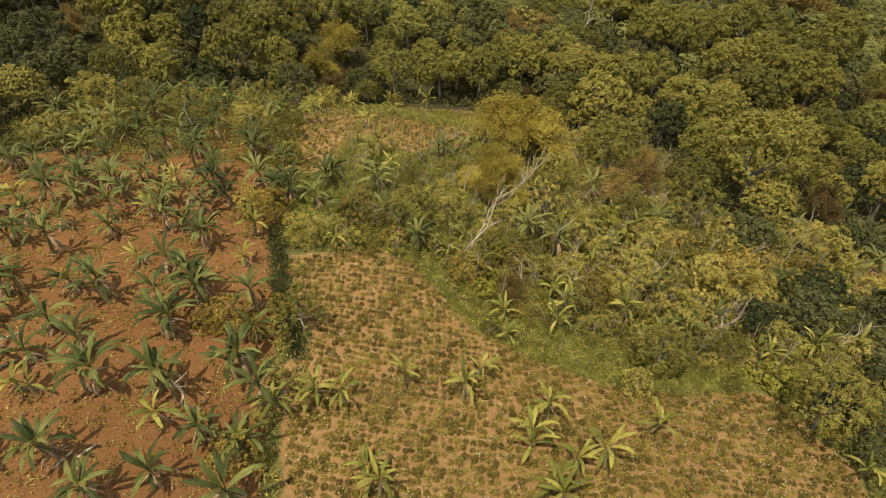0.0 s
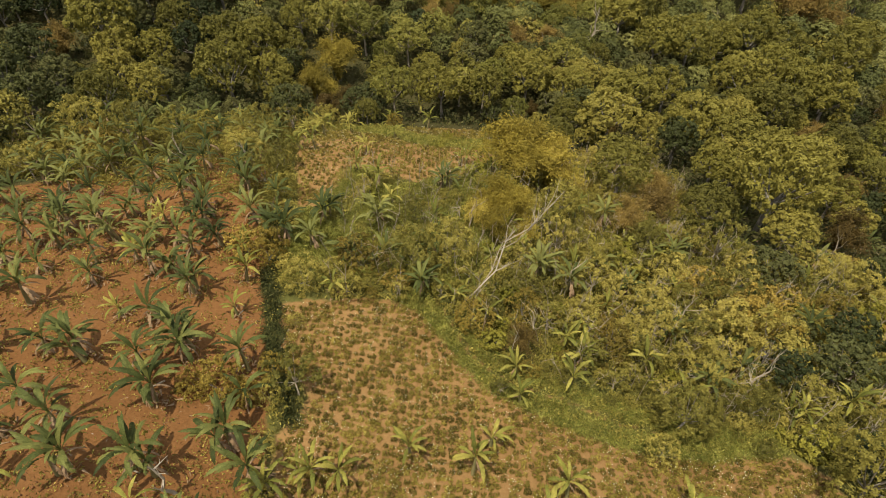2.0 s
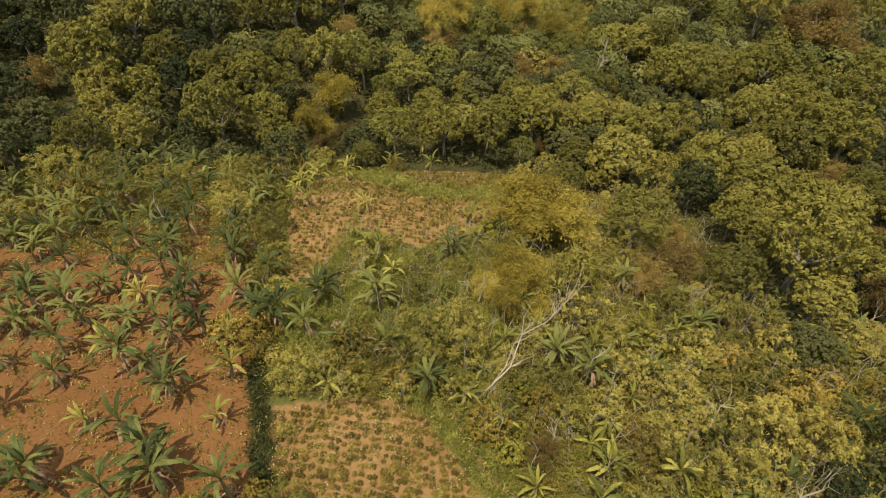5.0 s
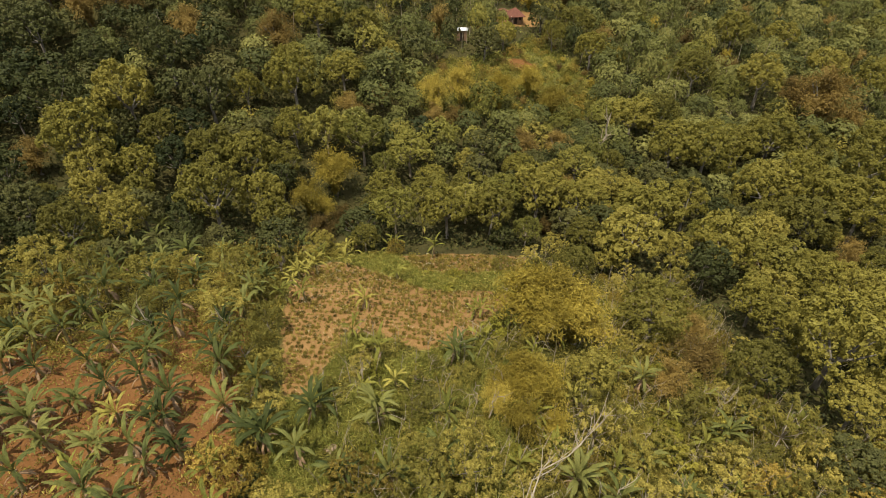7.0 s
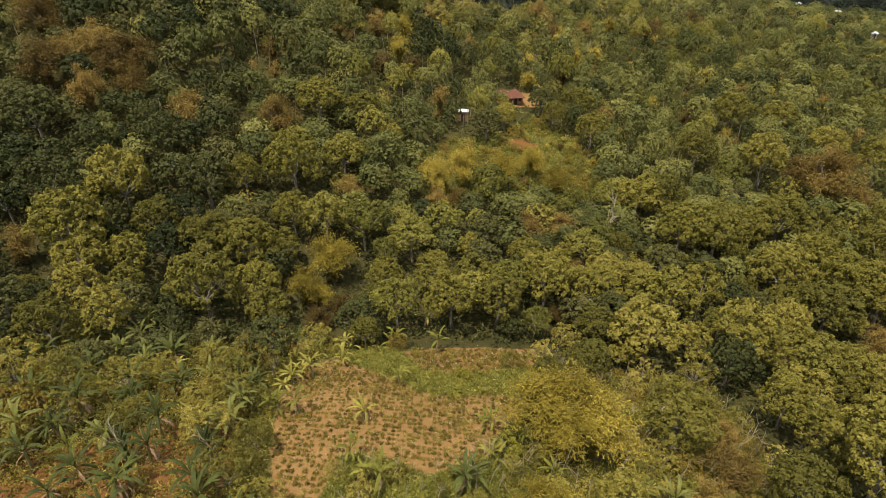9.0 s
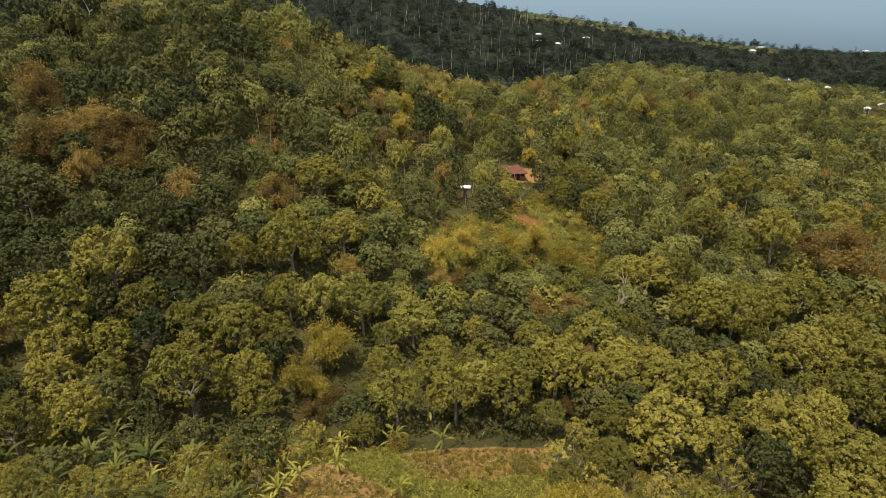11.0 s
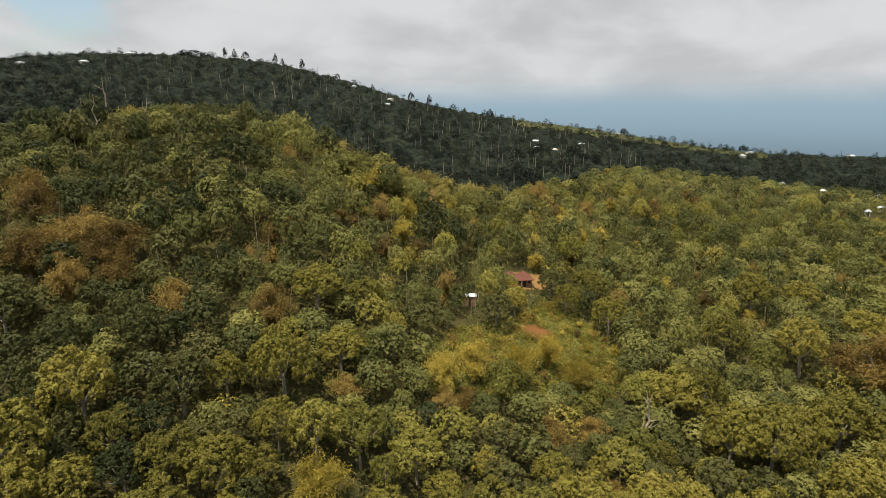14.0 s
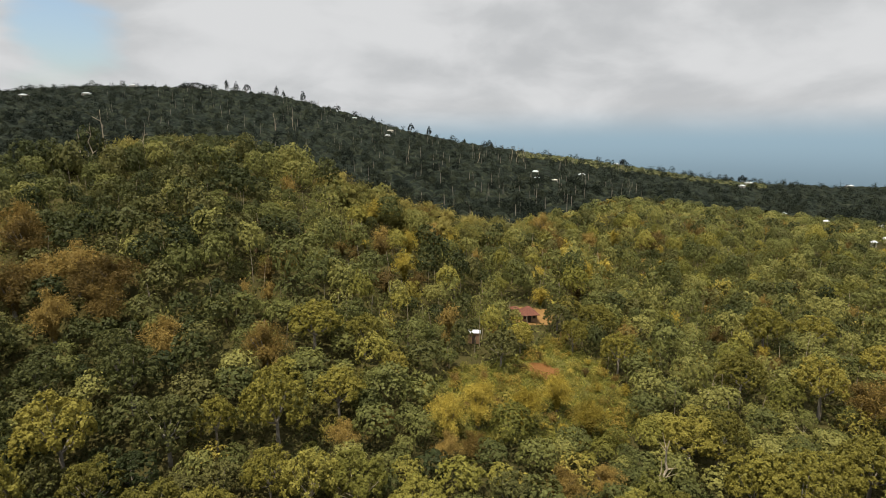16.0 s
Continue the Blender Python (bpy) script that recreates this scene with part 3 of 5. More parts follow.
DARK_TREES = [(43, 33, 2.4), (41.5, 42.5, 2.6), (47, 38, 3.0), (37.3, 37.6, 2.8), (39.5, 54.4, 3), (-25.1, 87.5, 3.3), (42.2, 95, 3.7), (-66.2, 96.9, 3.5), (27.1, 109, 4.1), (-63, 124, 3.2), (-51, 126.7, 3.9), (-76.7, 128.2, 5.2), (6.4, 129, 3.7), (-48.6, 133.6, 5.1), (-74.7, 143.1, 4.2), (-59.1, 143.3, 4.8), (-87.8, 147.3, 5.2), (-65.3, 150.4, 3.9), (-93.7, 153.2, 4.9), (10.1, 177.3, 4.2), (29, 201.9, 3.8)]
plant_row("D", DARK_TREES)
LIME_BUSHES = [(30.1, 29.3, 1.6), (4.2, 38.9, 1.3), (22.5, 55.4, 1.9), (22, 59.3, 2), (4.1, 70.7, 1.6), (0.1, 85.2, 1.2), (16.9, 193.6, 3.3)]
plant_row("L", LIME_BUSHES)
GOLDEN_SHRUBS = [(-11.2, 12.5, 1.2), (-14.5, 19.2, 1.8), (-16.4, 31.4, 1.2), (-18.6, 31.8, 2.1), (-20.6, 32.1, 1.3), (-13, 34.2, 1), (-15, 34.3, 1.2), (15.7, 40, 2.2), (2.5, 41.4, 1.9), (7.5, 43.5, 1.9), (33.5, 46.1, 3), (43.9, 47.6, 2.5), (-8.9, 48.1, 2.4), (-18.7, 49.1, 2.1), (-21.4, 50.2, 2), (30.2, 52.6, 2.7)]
plant_row("G", GOLDEN_SHRUBS)
BAMBOO = [(6.8, 38.8, 1.8), (25.2, 66.9, 3), (31.1, 72.1, 4), (33.4, 79, 2.8), (-74.8, 114.1, 4), (15.4, 133.7, 4.6), (24.1, 138, 3.5), (-21.3, 139.7, 3.7), (-3.5, 140.2, 3.1), (1.1, 143, 3.2), (-15.2, 146.4, 2.6), (-39.2, 156.2, 5.2), (-59.2, 157.1, 5.1), (102, 157.4, 5.1), (-81.6, 158, 5), (96.6, 161, 8), (-73.3, 162, 5), (-92.9, 163.7, 6), (-79, 167, 5.6), (-90.3, 169.5, 5.5), (94.3, 169.7, 6.1), (-75.7, 171, 6.5), (-84.3, 172, 6.5), (-99.7, 179, 6), (-104, 184, 6.5), (61.5, 292, 6), (91.7, 300, 7), (42.6, 301, 7)]
plant_row("O", BAMBOO)
SHRUBS_NEAR = [(16.8, 27.9, 1.3), (-12.9, 14.5, 1.2), (-13.2, 19.5, 1), (-13.4, 23, 1.1), (-14, 27, 1), (-14.6, 31.5, 1.1), (26.9, 33, 1.9), (32.9, 34.1, 2.2), (23.8, 37.7, 2.6), (-14.2, 40, 0.8), (32.1, 40.5, 3.3), (28.4, 42.5, 3.4), (-11.6, 47, 1.2), (-16.4, 47.5, 1.3), (-6, 47.5, 1.4), (22.6, 47.7, 2.5), (-3.6, 49.1, 2.9), (32.6, 50.2, 3.2), (-0, 50.5, 3.2), (49.3, 53.3, 3.4), (26.4, 53.6, 3), (16.7, 54.2, 2.5), (36.5, 54.4, 3.2), (-4.3, 57, 1.8), (0.4, 62.1, 1.4), (26.5, 62.2, 2.9), (-10.3, 62.5, 1.3), (-22.6, 63.7, 2.6), (34, 64.3, 2.7), (-7.8, 64.8, 1.1), (-13.1, 65.1, 1.1)]
plant_row("S", SHRUBS_NEAR)
SHRUBS_MIDDLE = [(-21.4, 68.6, 2.0), (-26.9, 70.4, 2.6), (-47.4, 80.6, 3), (-28.1, 80.8, 2.7), (-54.8, 81.4, 4.2), (7.7, 92.9, 1.7), (-21.8, 97.7, 2.3), (18.1, 103, 2.5)]
plant_row("S", SHRUBS_MIDDLE)
YELLOW_TREES = [(5.5, 55.6, 2.38), (9.2, 57.2, 2), (3.6, 58.5, 2.2), (7.2, 60.1, 3.145), (8.6, 60.4, 2.9), (4.6, 60.4, 2.5), (6.2, 61.6, 2.9), (11, 71.8, 4.2), (14.8, 73.5, 5.4), (8.6, 75, 4.8), (12.3, 76.8, 5.4), (-23, 109.9, 2.3), (-25.9, 110, 3.9), (-22.1, 116.8, 5.2), (-3.3, 147.4, 4.4), (2.8, 152.1, 4.6), (12.2, 153.3, 4.5), (25.8, 155.2, 4.3), (20.7, 162.5, 4)]
plant_row("Y", YELLOW_TREES)
SLENDER_TREES = [(34.3, 58.6, 3), (35, 91.7, 3.2)]
plant_row("W", SLENDER_TREES)
LIGHT_TREES = [(-9.7, 103.5, 3.7), (2.6, 110.1, 3.9), (9.1, 113, 3.8), (-8.1, 123.9, 4.5), (-24.3, 125.5, 4.2), (-17.5, 126.1, 4.7), (26.7, 129, 3.8)]
plant_row("M", LIGHT_TREES)



# ---- woods and scrub that fill the ground between ----
CELL = {}


def crowded(x, y, size, squeeze):
    i, j = int(x // 10), int(y // 10)
    for a in range(i - 1, i + 2):
        for b in range(j - 1, j + 2):
            for p, q, r in CELL.get((a, b), ()):
                if (x - p) ** 2 + (y - q) ** 2 < (squeeze * (size + r)) ** 2:
                    return True
    return False


def take(x, y, r):
    CELL.setdefault((int(x // 10), int(y // 10)), []).append((x, y, r))


for row in TAKEN:
    take(*row)
# open ground round the huts and houses
for row in [(20.5, 179, 4.0), (4.4, 185, 3.5), (4.4, 179, 3), (21, 206, 5.5), (21.5, 200, 5.5), (20.5, 194, 3), (28, 210, 3), (275, 494, 9), (276, 447, 9), (339, 474, 9), (252, 361, 8), (232, 345, 6), (276, 545, 8), (-110, 816, 12), (-61, 786, 12), (-60, 731, 11), (95.7, 616, 11), (90, 562, 10), (104, 562, 9),
            (150, 646, 10), (247, 836, 12), (-472, 720, 13), (-412, 738, 14), (-405, 834, 13), (381, 755, 12), (423, 815, 13), (585, 845, 14), (560, 895, 14)]:
    take(*row)


def fill(n, seed, xs, ys, sizes, squeeze=0.8, pad=1.5, test=None):
    """Random free places, each with a radius, none crowding what stands already."""
    r = np.random.default_rng(seed)
    y = r.uniform(*ys, n)
    x = r.uniform(*xs, n) * (y + 40)
    size = r.uniform(*sizes, n)
    good = np.ones(n, bool)
    if pad is not None:
        for p in (FIELD, VERGE, CLEARING, TERRACE, BANK, PLANTATION, YARD, MEADOW):
            good &= inside(p, x, y) < -pad
    if test:
        good &= test(x, y)
    made = []
    for a, b, c in zip(x[good].tolist(), y[good].tolist(), size[good].tolist()):
        if not crowded(a, b, c, squeeze):
            made.append((a, b, c))
            take(a, b, c)
    return made


def scrubland(x, y):
    return ((x > -24) & (y < 97) & ~((x > 40) & (y > 62))) | ((x > -60) & (x < -20) & (y > 60) & (y < 98))


def stamp(name, label, rows, seed, leaves=None, thin=1, bigger=1.0, swap=()):
    """Many far plants as one mesh for each leaf colour."""
    r = np.random.default_rng(seed)
    heap = {}
    ground = land([q[1] for q in rows], [q[2] for q in rows]) - 0.3
    for (key, x, y, size, high), z in zip(rows, ground):
        v, f, mat = STAMP[key][r.integers(len(STAMP[key]))]
        if thin > 1:
            v = v.reshape(-1, 3, 3)[r.permutation(len(v) // 3)[: max(8, len(v) // 3 // thin)]]
            mid = v.mean(1, keepdims=True)
            v = ((v - mid) * bigger + mid).reshape(-1, 3)
        a = r.uniform(0, 6.28)
        c, s = math.cos(a), math.sin(a)
        w = np.stack([(v[:, 0] * c - v[:, 1] * s) * size + x, (v[:, 0] * s + v[:, 1] * c) * size + y, v[:, 2] * size * high + z], 1)
        heap.setdefault(leaves or dict(swap).get(mat, mat), []).append((w, np.full(len(w), r.uniform(0, 1))))
    for mat, parts in heap.items():
        v = np.vstack([p[0] for p in parts])
        ob = mesh_object(name, v, np.arange(len(v)).reshape(-1, 3), LEAF[mat], extra=(("tone", np.concatenate([p[1] for p in parts])),))
        tagged(ob, label, "woodland", kind="stuff")


pick = np.random.default_rng(5)


def choose(letters, rows, high=(0.85, 1.15)):
    """A kind and a height for each place; the western gully carries darker trees, which also stand in for its shade."""
    gully = lambda x, y: y > 85 and x < -38 - 0.16 * (y - 100)  # noqa: E731
    return [(str(pick.choice(list("DDDDDDDDTDT" if gully(x, y) else letters))), x, y, r, float(pick.uniform(*high))) for x, y, r in rows]




def rank_grass(x, y):
    """The overgrown strip between the field and the upper clearing: tall grass, few shrubs."""
    return (x > -17) & (x < 4) & (y > 46) & (y < 68)


for i, (key, x, y, r, high) in enumerate(choose("SSSSSWGWWGLSSS", fill(1700, 101, (-0.68, 0.72), (20, 98), (1.0, 2.3), 0.62, 0.5, lambda x, y: scrubland(x, y) & (inside(VERGE, x, y) < -1.3) & (inside(CLEARING, x, y) < -1.3)))):
    plant_copy("D" if x > 30 and y < 60 and i % 3 == 0 else key, i, x, y, r * (0.45 if rank_grass(x, y) else 1.0), high)
for i, (key, x, y, r, high) in enumerate(choose("TTTTTDDTOMT", fill(2000, 102, (-0.68, 0.7), (24, 128), (2.0, 4.2), 0.66, 2.0, lambda x, y: ~scrubland(x, y)))):
    plant_copy(key, i, x, y, r, high)
small = choose("SSGSWSL", fill(2200, 128, (-0.1, 0.7), (22, 97), (0.55, 1.1), 0.62, -0.1, scrubland))
for i, (key, x, y, r, high) in enumerate(small):
    if y < 62:
        plant_copy(key, i, x, y, r, high)
stamp("scrub", "low mixed scrub filling the gaps between shrubs", [q for q in small if q[2] >= 62], 14)
for i, (key, x, y, r, high) in enumerate(choose("SSGSSL", fill(1500, 130, (-0.1, 0.45), (28, 46), (0.6, 1.3), 0.6, None, lambda x, y: (inside(VERGE, x, y) > -0.6) & (inside(VERGE, x, y) < 0.2) & (inside(FIELD, x, y) < -2.6)))):
    plant_copy(key, i, x, y, r, high)
stamp("woodland", "mixed green woodland on the middle slopes", choose("TTTTTTTDMTSTM", fill(2600, 107, (-0.68, 0.7), (126, 172), (1.8, 4.2), 0.62, 1.5)), 5)
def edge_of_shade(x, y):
    """Beyond this line across the valley the ridge forests take the leaf colour of cloud shade."""
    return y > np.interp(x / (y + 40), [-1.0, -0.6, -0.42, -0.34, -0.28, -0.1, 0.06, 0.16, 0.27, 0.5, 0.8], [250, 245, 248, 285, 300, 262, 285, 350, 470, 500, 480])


mid_slope = fill(12000, 103, (-0.68, 0.72), (170, 345), (1.7, 4.6), 0.66, 1.5, lambda x, y: ~edge_of_shade(x, y))
stamp("woodland", "mixed green woodland and slender trees on the middle slopes", choose("TTTTTDDWWSSSSSMMTTDDSSGOYO", mid_slope, (0.9, 1.6)), 6, swap=(("scrub", "slope"), ("gold", "scrub")))
meadow = [q for q in fill(900, 108, (-0.1, 0.25), (140, 200), (0.7, 1.9), 0.55, None, lambda x, y: inside(MEADOW, x, y) > -1.5)]
stamp("scrub", "golden and green scrub on an old clearing", choose("GGGSSSOSY", meadow, (0.7, 1.15)), 12)


far_lit = fill(4200, 104, (-0.78, 0.82), (322, 520), (2.4, 4.6), 0.60, None, lambda x, y: ~edge_of_shade(x, y))
stamp("woodland", "far sunlit green woodland on the spur", choose("TTTTDOG", far_lit), 8, thin=4, bigger=1.6)
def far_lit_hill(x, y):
    """The hillside behind the ridge's eastern end keeps lighter leaves, to look sunlit."""
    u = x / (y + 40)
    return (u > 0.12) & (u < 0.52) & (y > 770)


def canopy(name, label, mat, us, ys, cols, rows, cell, deep, test, seed):
    """The closed roof of a far forest: a sheet of domed crowns, each with its own height, over the ground."""
    r = np.random.default_rng(seed)
    u, y = np.meshgrid(np.linspace(*us, cols), np.geomspace(*ys, rows))
    x, y = (u * (y + 40)).ravel(), y.ravel()
    i, j = np.floor(x / cell).astype(int), np.floor(y / cell).astype(int)
    i0, j0 = i.min() - 1, j.min() - 1
    jx, jy, jh = (r.random((i.max() - i0 + 2, j.max() - j0 + 2)) for _ in range(3))
    top = np.zeros(len(x))
    for a in (-1, 0, 1):
        for b in (-1, 0, 1):
            k = (i + a - i0, j + b - j0)
            d2 = ((i + a + jx[k]) * cell - x) ** 2 + ((j + b + jy[k]) * cell - y) ** 2
            top = np.maximum(top, deep * (0.55 + 0.9 * jh[k]) * np.sqrt(np.clip(1 - d2 / (0.85 * cell) ** 2, 0, 1)))
    z = land(x, y) + 0.5 + top + 0.5 * rough_noise(x, y, 0.6, 5.0) * (top > 0.5)
    a = (np.arange(rows - 1)[:, None] * cols + np.arange(cols - 1)).ravel()
    f = np.stack([a, a + 1, a + cols + 1, a + cols], 1)
    f = f[test(x[f[:, 0]], y[f[:, 0]])]
    used, f = np.unique(f, return_inverse=True)
    v = np.stack([x, y, z], 1)[used]
    tone = jh[i - i0, j - j0][used]
    tagged(mesh_object(name, v, f.reshape(-1, 4), mat, smooth=True, extra=(("tone", tone),)), label, "woodland", kind="stuff")


# cloud shade is in the leaf colour here; nothing casts it
canopy("ridge_forest", "closed canopy of the ridge forest, cloud shade in its colour", LEAF["ridge"], (-0.85, 0.9), (243, 1250), 640, 390, 6.0, 5.5, lambda x, y: edge_of_shade(x, y) & ~far_lit_hill(x, y), 131)
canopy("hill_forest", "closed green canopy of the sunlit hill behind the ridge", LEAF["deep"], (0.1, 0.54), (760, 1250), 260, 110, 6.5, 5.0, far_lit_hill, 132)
far_dark = fill(9000, 105, (-0.8, 0.84), (243, 930), (2.2, 4.4), 0.8, None, edge_of_shade)
ridge = choose("DTTDWTS", far_dark, (0.9, 1.6))
stamp("ridge_forest", "trees on the near ridge face, cloud shade in their colour", [q for q in ridge if q[2] < 560], 9, leaves="ridge", thin=2, bigger=0.95)
stamp("ridge_forest", "distant ridge forest trees standing out, cloud shade in their colour", [q for q in ridge if q[2] >= 560], 10, leaves="ridge", thin=4, bigger=1.1)

# feathery bamboo along the sunlit edge of the shade-coloured forest
r = np.random.default_rng(133)
plumes = []
for u, far, size in zip(r.uniform(-0.42, 0.17, 150), r.uniform(-30, 6, 150), r.uniform(3.2, 6.0, 150)):
    y = float(np.interp(u, [-0.6, -0.42, -0.34, -0.28, -0.1, 0.06, 0.16, 0.27], [245, 248, 285, 300, 262, 285, 350, 470])) + far
    plumes.append(("Y", u * (y + 40), y, size, 1.0))
stamp("bamboo_edge", "olive-gold feathery bamboo along the edge of the shade-coloured forest", plumes, 134, swap=(("yellow", "plume"),))


# ---- banana plants ----
def empty_thing(name, label, category, group=""):
    return tagged(new(name), label, category, group)


def part_mesh(name, me, parent, m=None, label=""):
    ob = new(name, me)
    ob.parent = parent
    if m is not None:
        ob.matrix_basis = m
    if label:
        ob["label"] = label
    return ob


def banana_blade(seed, length, half, lift, fall, mat, ragged=0.12, rows=15, stalk=0.2):
    """One arching banana leaf growing towards +x: a stalk and midrib, and blade strips torn apart along both sides."""
    r = np.random.default_rng(seed)
    spine, x, z, step = [], 0.0, 0.0, length / rows
    sway = r.uniform(-0.12, 0.12)
    for i in range(rows + 1):
        s = i / rows
        a = radians(lift + (fall - lift) * s**1.5)
        spine.append((x, sway * s * s * length, z))
        x, z = x + step * math.cos(a), z + step * math.sin(a)
    verts, faces = [], []
    for i in range(rows):
        s = (i + 0.5) / rows
        q = (s - stalk) / (1 - stalk)
        (x0, y0, z0), (x1, y1, z1) = spine[i], spine[i + 1]
        if q <= 0:
            k = len(verts)
            verts += [(x0, y0 + 0.035, z0), (x0, y0 - 0.035, z0), (x1, y1 - 0.03, z1), (x1, y1 + 0.03, z1)]
            faces.append((k, k + 1, k + 2, k + 3))
            continue
        w = half * max(0.2, math.sin(math.pi * min(1.0, q * 0.95 + 0.06)) ** 0.6)
        for side in (1, -1):
            e = w * r.uniform(1 - ragged, 1.1)
            torn = r.random() < 0.12
            drop = e * (-0.3 + 0.9 * s + r.uniform(-0.06, 0.08) + 0.4 * torn)
            lean = (r.uniform(0.0, 0.1) + 0.4 * torn) * step + 0.25 * e
            dx, dz = (x1 - x0) / step, (z1 - z0) / step
            k = len(verts)
            verts += [(x0, y0, z0), (x1, y1, z1), (x1 + dx * lean - dx * (0.02 + 0.2 * torn) * step, y1 + side * e, z1 + dz * lean - drop), (x0 + dx * lean + dx * (0.02 + 0.2 * torn) * step, y0 + side * e, z0 + dz * lean - drop)]
            faces.append((k, k + 1, k + 2, k + 3) if side < 0 else (k + 3, k + 2, k + 1, k))
    ob = mesh_object("leaf", verts, faces, mat)
    me = ob.data
    bpy.data.objects.remove(ob)
    return me


def banana_kind(key, seed, mat, label, stems=1, leaves=9, tall=1.7, dry=6, young=False):
    r = random.Random(seed)
    root = empty_thing("banana_plant", label, "banana plant", "banana plants")
    green = [banana_blade(seed * 10 + i, *shape, LEAF[mat]) for i, shape in enumerate(((2.3, 0.155, 66, -44), (2.15, 0.16, 46, -62), (2.2, 0.14, 80, -6), (1.9, 0.155, 28, -80)))]
    brown = [banana_blade(seed * 10 + 7 + i, 1.35, 0.13, -20 - 25 * i, -88, DRY_LEAF, 0.6, 6, 0.1) for i in range(2)]
    for s in range(stems):
        a = r.uniform(0, 6.28)
        d = 0.0 if s == 0 else r.uniform(0.45, 0.8)
        bx, by, h = d * math.cos(a), d * math.sin(a), tall * r.uniform(0.75, 1.1) * (1 if s == 0 else 0.8)
        lean = (r.uniform(-0.18, 0.18), r.uniform(-0.18, 0.18))
        top = (bx + lean[0] * h, by + lean[1] * h, h)
        v, f = tube([(bx, by, -0.25), (bx, by, 0.1), (bx + lean[0] * h * 0.5, by + lean[1] * h * 0.5, h * 0.55), top], [0.15, 0.14, 0.11, 0.07], 7)
        mesh_object("stem", v, f, BANANA_STEM, root, smooth=True)
        for i in range(leaves if s == 0 else leaves - 3):
            size = r.uniform(0.75, 1.08) * (0.8 if young else 1.0)
            kind = r.choice((0, 0, 1, 2, 3, 1)) if i > 1 else 2
            part_mesh("leaf", green[kind], root, pose(top[0], top[1], top[2] - 0.1 * r.random(), r.uniform(-14, 14), r.uniform(-8, 8), i * 137.5 + r.uniform(-22, 22)) @ Matrix.Scale(size, 4))
        for i in range(dry if s == 0 else 1):
            part_mesh("dry_leaf", r.choice(brown), root, pose(top[0], top[1], top[2] - 0.25, 0, 0, r.uniform(0, 360)) @ Matrix.Scale(r.uniform(0.7, 1.05), 4), "withered brown hanging leaf")
    PROTO.setdefault(key, []).append(root)


for s in range(4):
    banana_kind("B", 201 + s, "banana", "grey-green banana plant with ragged arching leaves", 1 + s % 2, 10 + s % 2, 1.4 + 0.22 * s)
for s in range(3):
    banana_kind("P", 301 + s, "pale_banana", "yellow-green young banana plant with arching leaves", 1 + s % 2, 8, 1.1 + 0.2 * s, 1, s == 0)


def banana_joined(key, roots):
    """The same plants for the farther rows, with each plant's leaves as one crown."""
    for root in roots:
        far = empty_thing("banana_plant", root["label"], "banana plant", "banana plants")
        heaps = {}
        for ob in root.children:
            kind = "crown" if ob.name.startswith("leaf") else "withered_foliage" if ob.name.startswith("dry") else "stem"
            co = np.array([ob.matrix_basis @ v.co for v in ob.data.vertices])
            heaps.setdefault((kind, ob.data.materials[0]), []).append((co, np.array([p.vertices[:] for p in ob.data.polygons])))
        for (kind, mat), parts in heaps.items():
            mesh_object(kind, *join(parts), mat, far, smooth=True)
        PROTO.setdefault(key, []).append(far)


banana_joined("BF", PROTO["B"])
banana_joined("PF", PROTO["P"])

BANANAS_NEAR = [(-13.5, 15.9), (8.2, 16.7), (-19, 16.9), (-4.3, 17.1), (-26, 18.2), (-5.2, 18.7), (9.9, 19.1), (12, 19.6), (31.9, 19.8), (6.9, 21.9), (16.6, 23), (-12.9, 23.7), (8.5, 24), (-14.2, 24.5), (-7.6, 24.6), (-21.8, 24.7), (-10, 24.9), (1.7, 25.7), (-16.4, 27.1), (-3.1, 27.2), (-28.9, 27.7), (3.2, 28.1), (-33, 30.3), (-23.3, 30.7), (6, 32.7), (36.1, 33.4), (-25.1, 33.6), (-17.1, 34.4), (-30.9, 35.1), (-22.3, 35.3), (-34.3, 35.4), (11.1, 35.4), (6, 35.8), (-23.6, 37.3), (18.5, 38), (12.6, 38.4), (-30.2, 40.3), (11.6, 40.7), (-19.9, 40.8), (-39.4, 41.5), (23.3, 43.5), (0.6, 44), (-11.3, 44.3), (-2.7, 45.3), (-27.4, 46.3)]
BANANAS_MIDDLE = [(-40.9, 46.7), (-30.1, 46.7), (17.4, 46.8), (-36.5, 48.2), (41.8, 48.6), (10, 50.8), (-41.9, 51), (-14.8, 51.1), (-24.7, 51.5), (-44.8, 51.8), (-17.8, 52.2), (-36.6, 52.3), (-19.6, 53), (8.4, 54.2), (-27.2, 54.3), (44.6, 54.8), (-7.8, 55.7), (-14, 56), (-1.3, 56.3), (-22.1, 56.5), (-40.2, 57), (-49, 57.2), (-44.3, 57.2), (-27.6, 57.9), (-9.9, 59.3), (-6.6, 59.5), (29.3, 60.1), (18, 60.8), (-43.5, 62.3), (-39, 62.8), (-32.1, 63), (-25.6, 63), (-8.9, 63.8), (-10.1, 64.9), (-51.6, 65.8), (21.8, 67.3), (-11.5, 67.3), (-11.2, 73.8), (2.8, 74), (-18.7, 74.9), (-21.7, 75.3), (-54.6, 79), (-33.2, 79.2), (-21.5, 79.7), (-43.8, 79.9)]
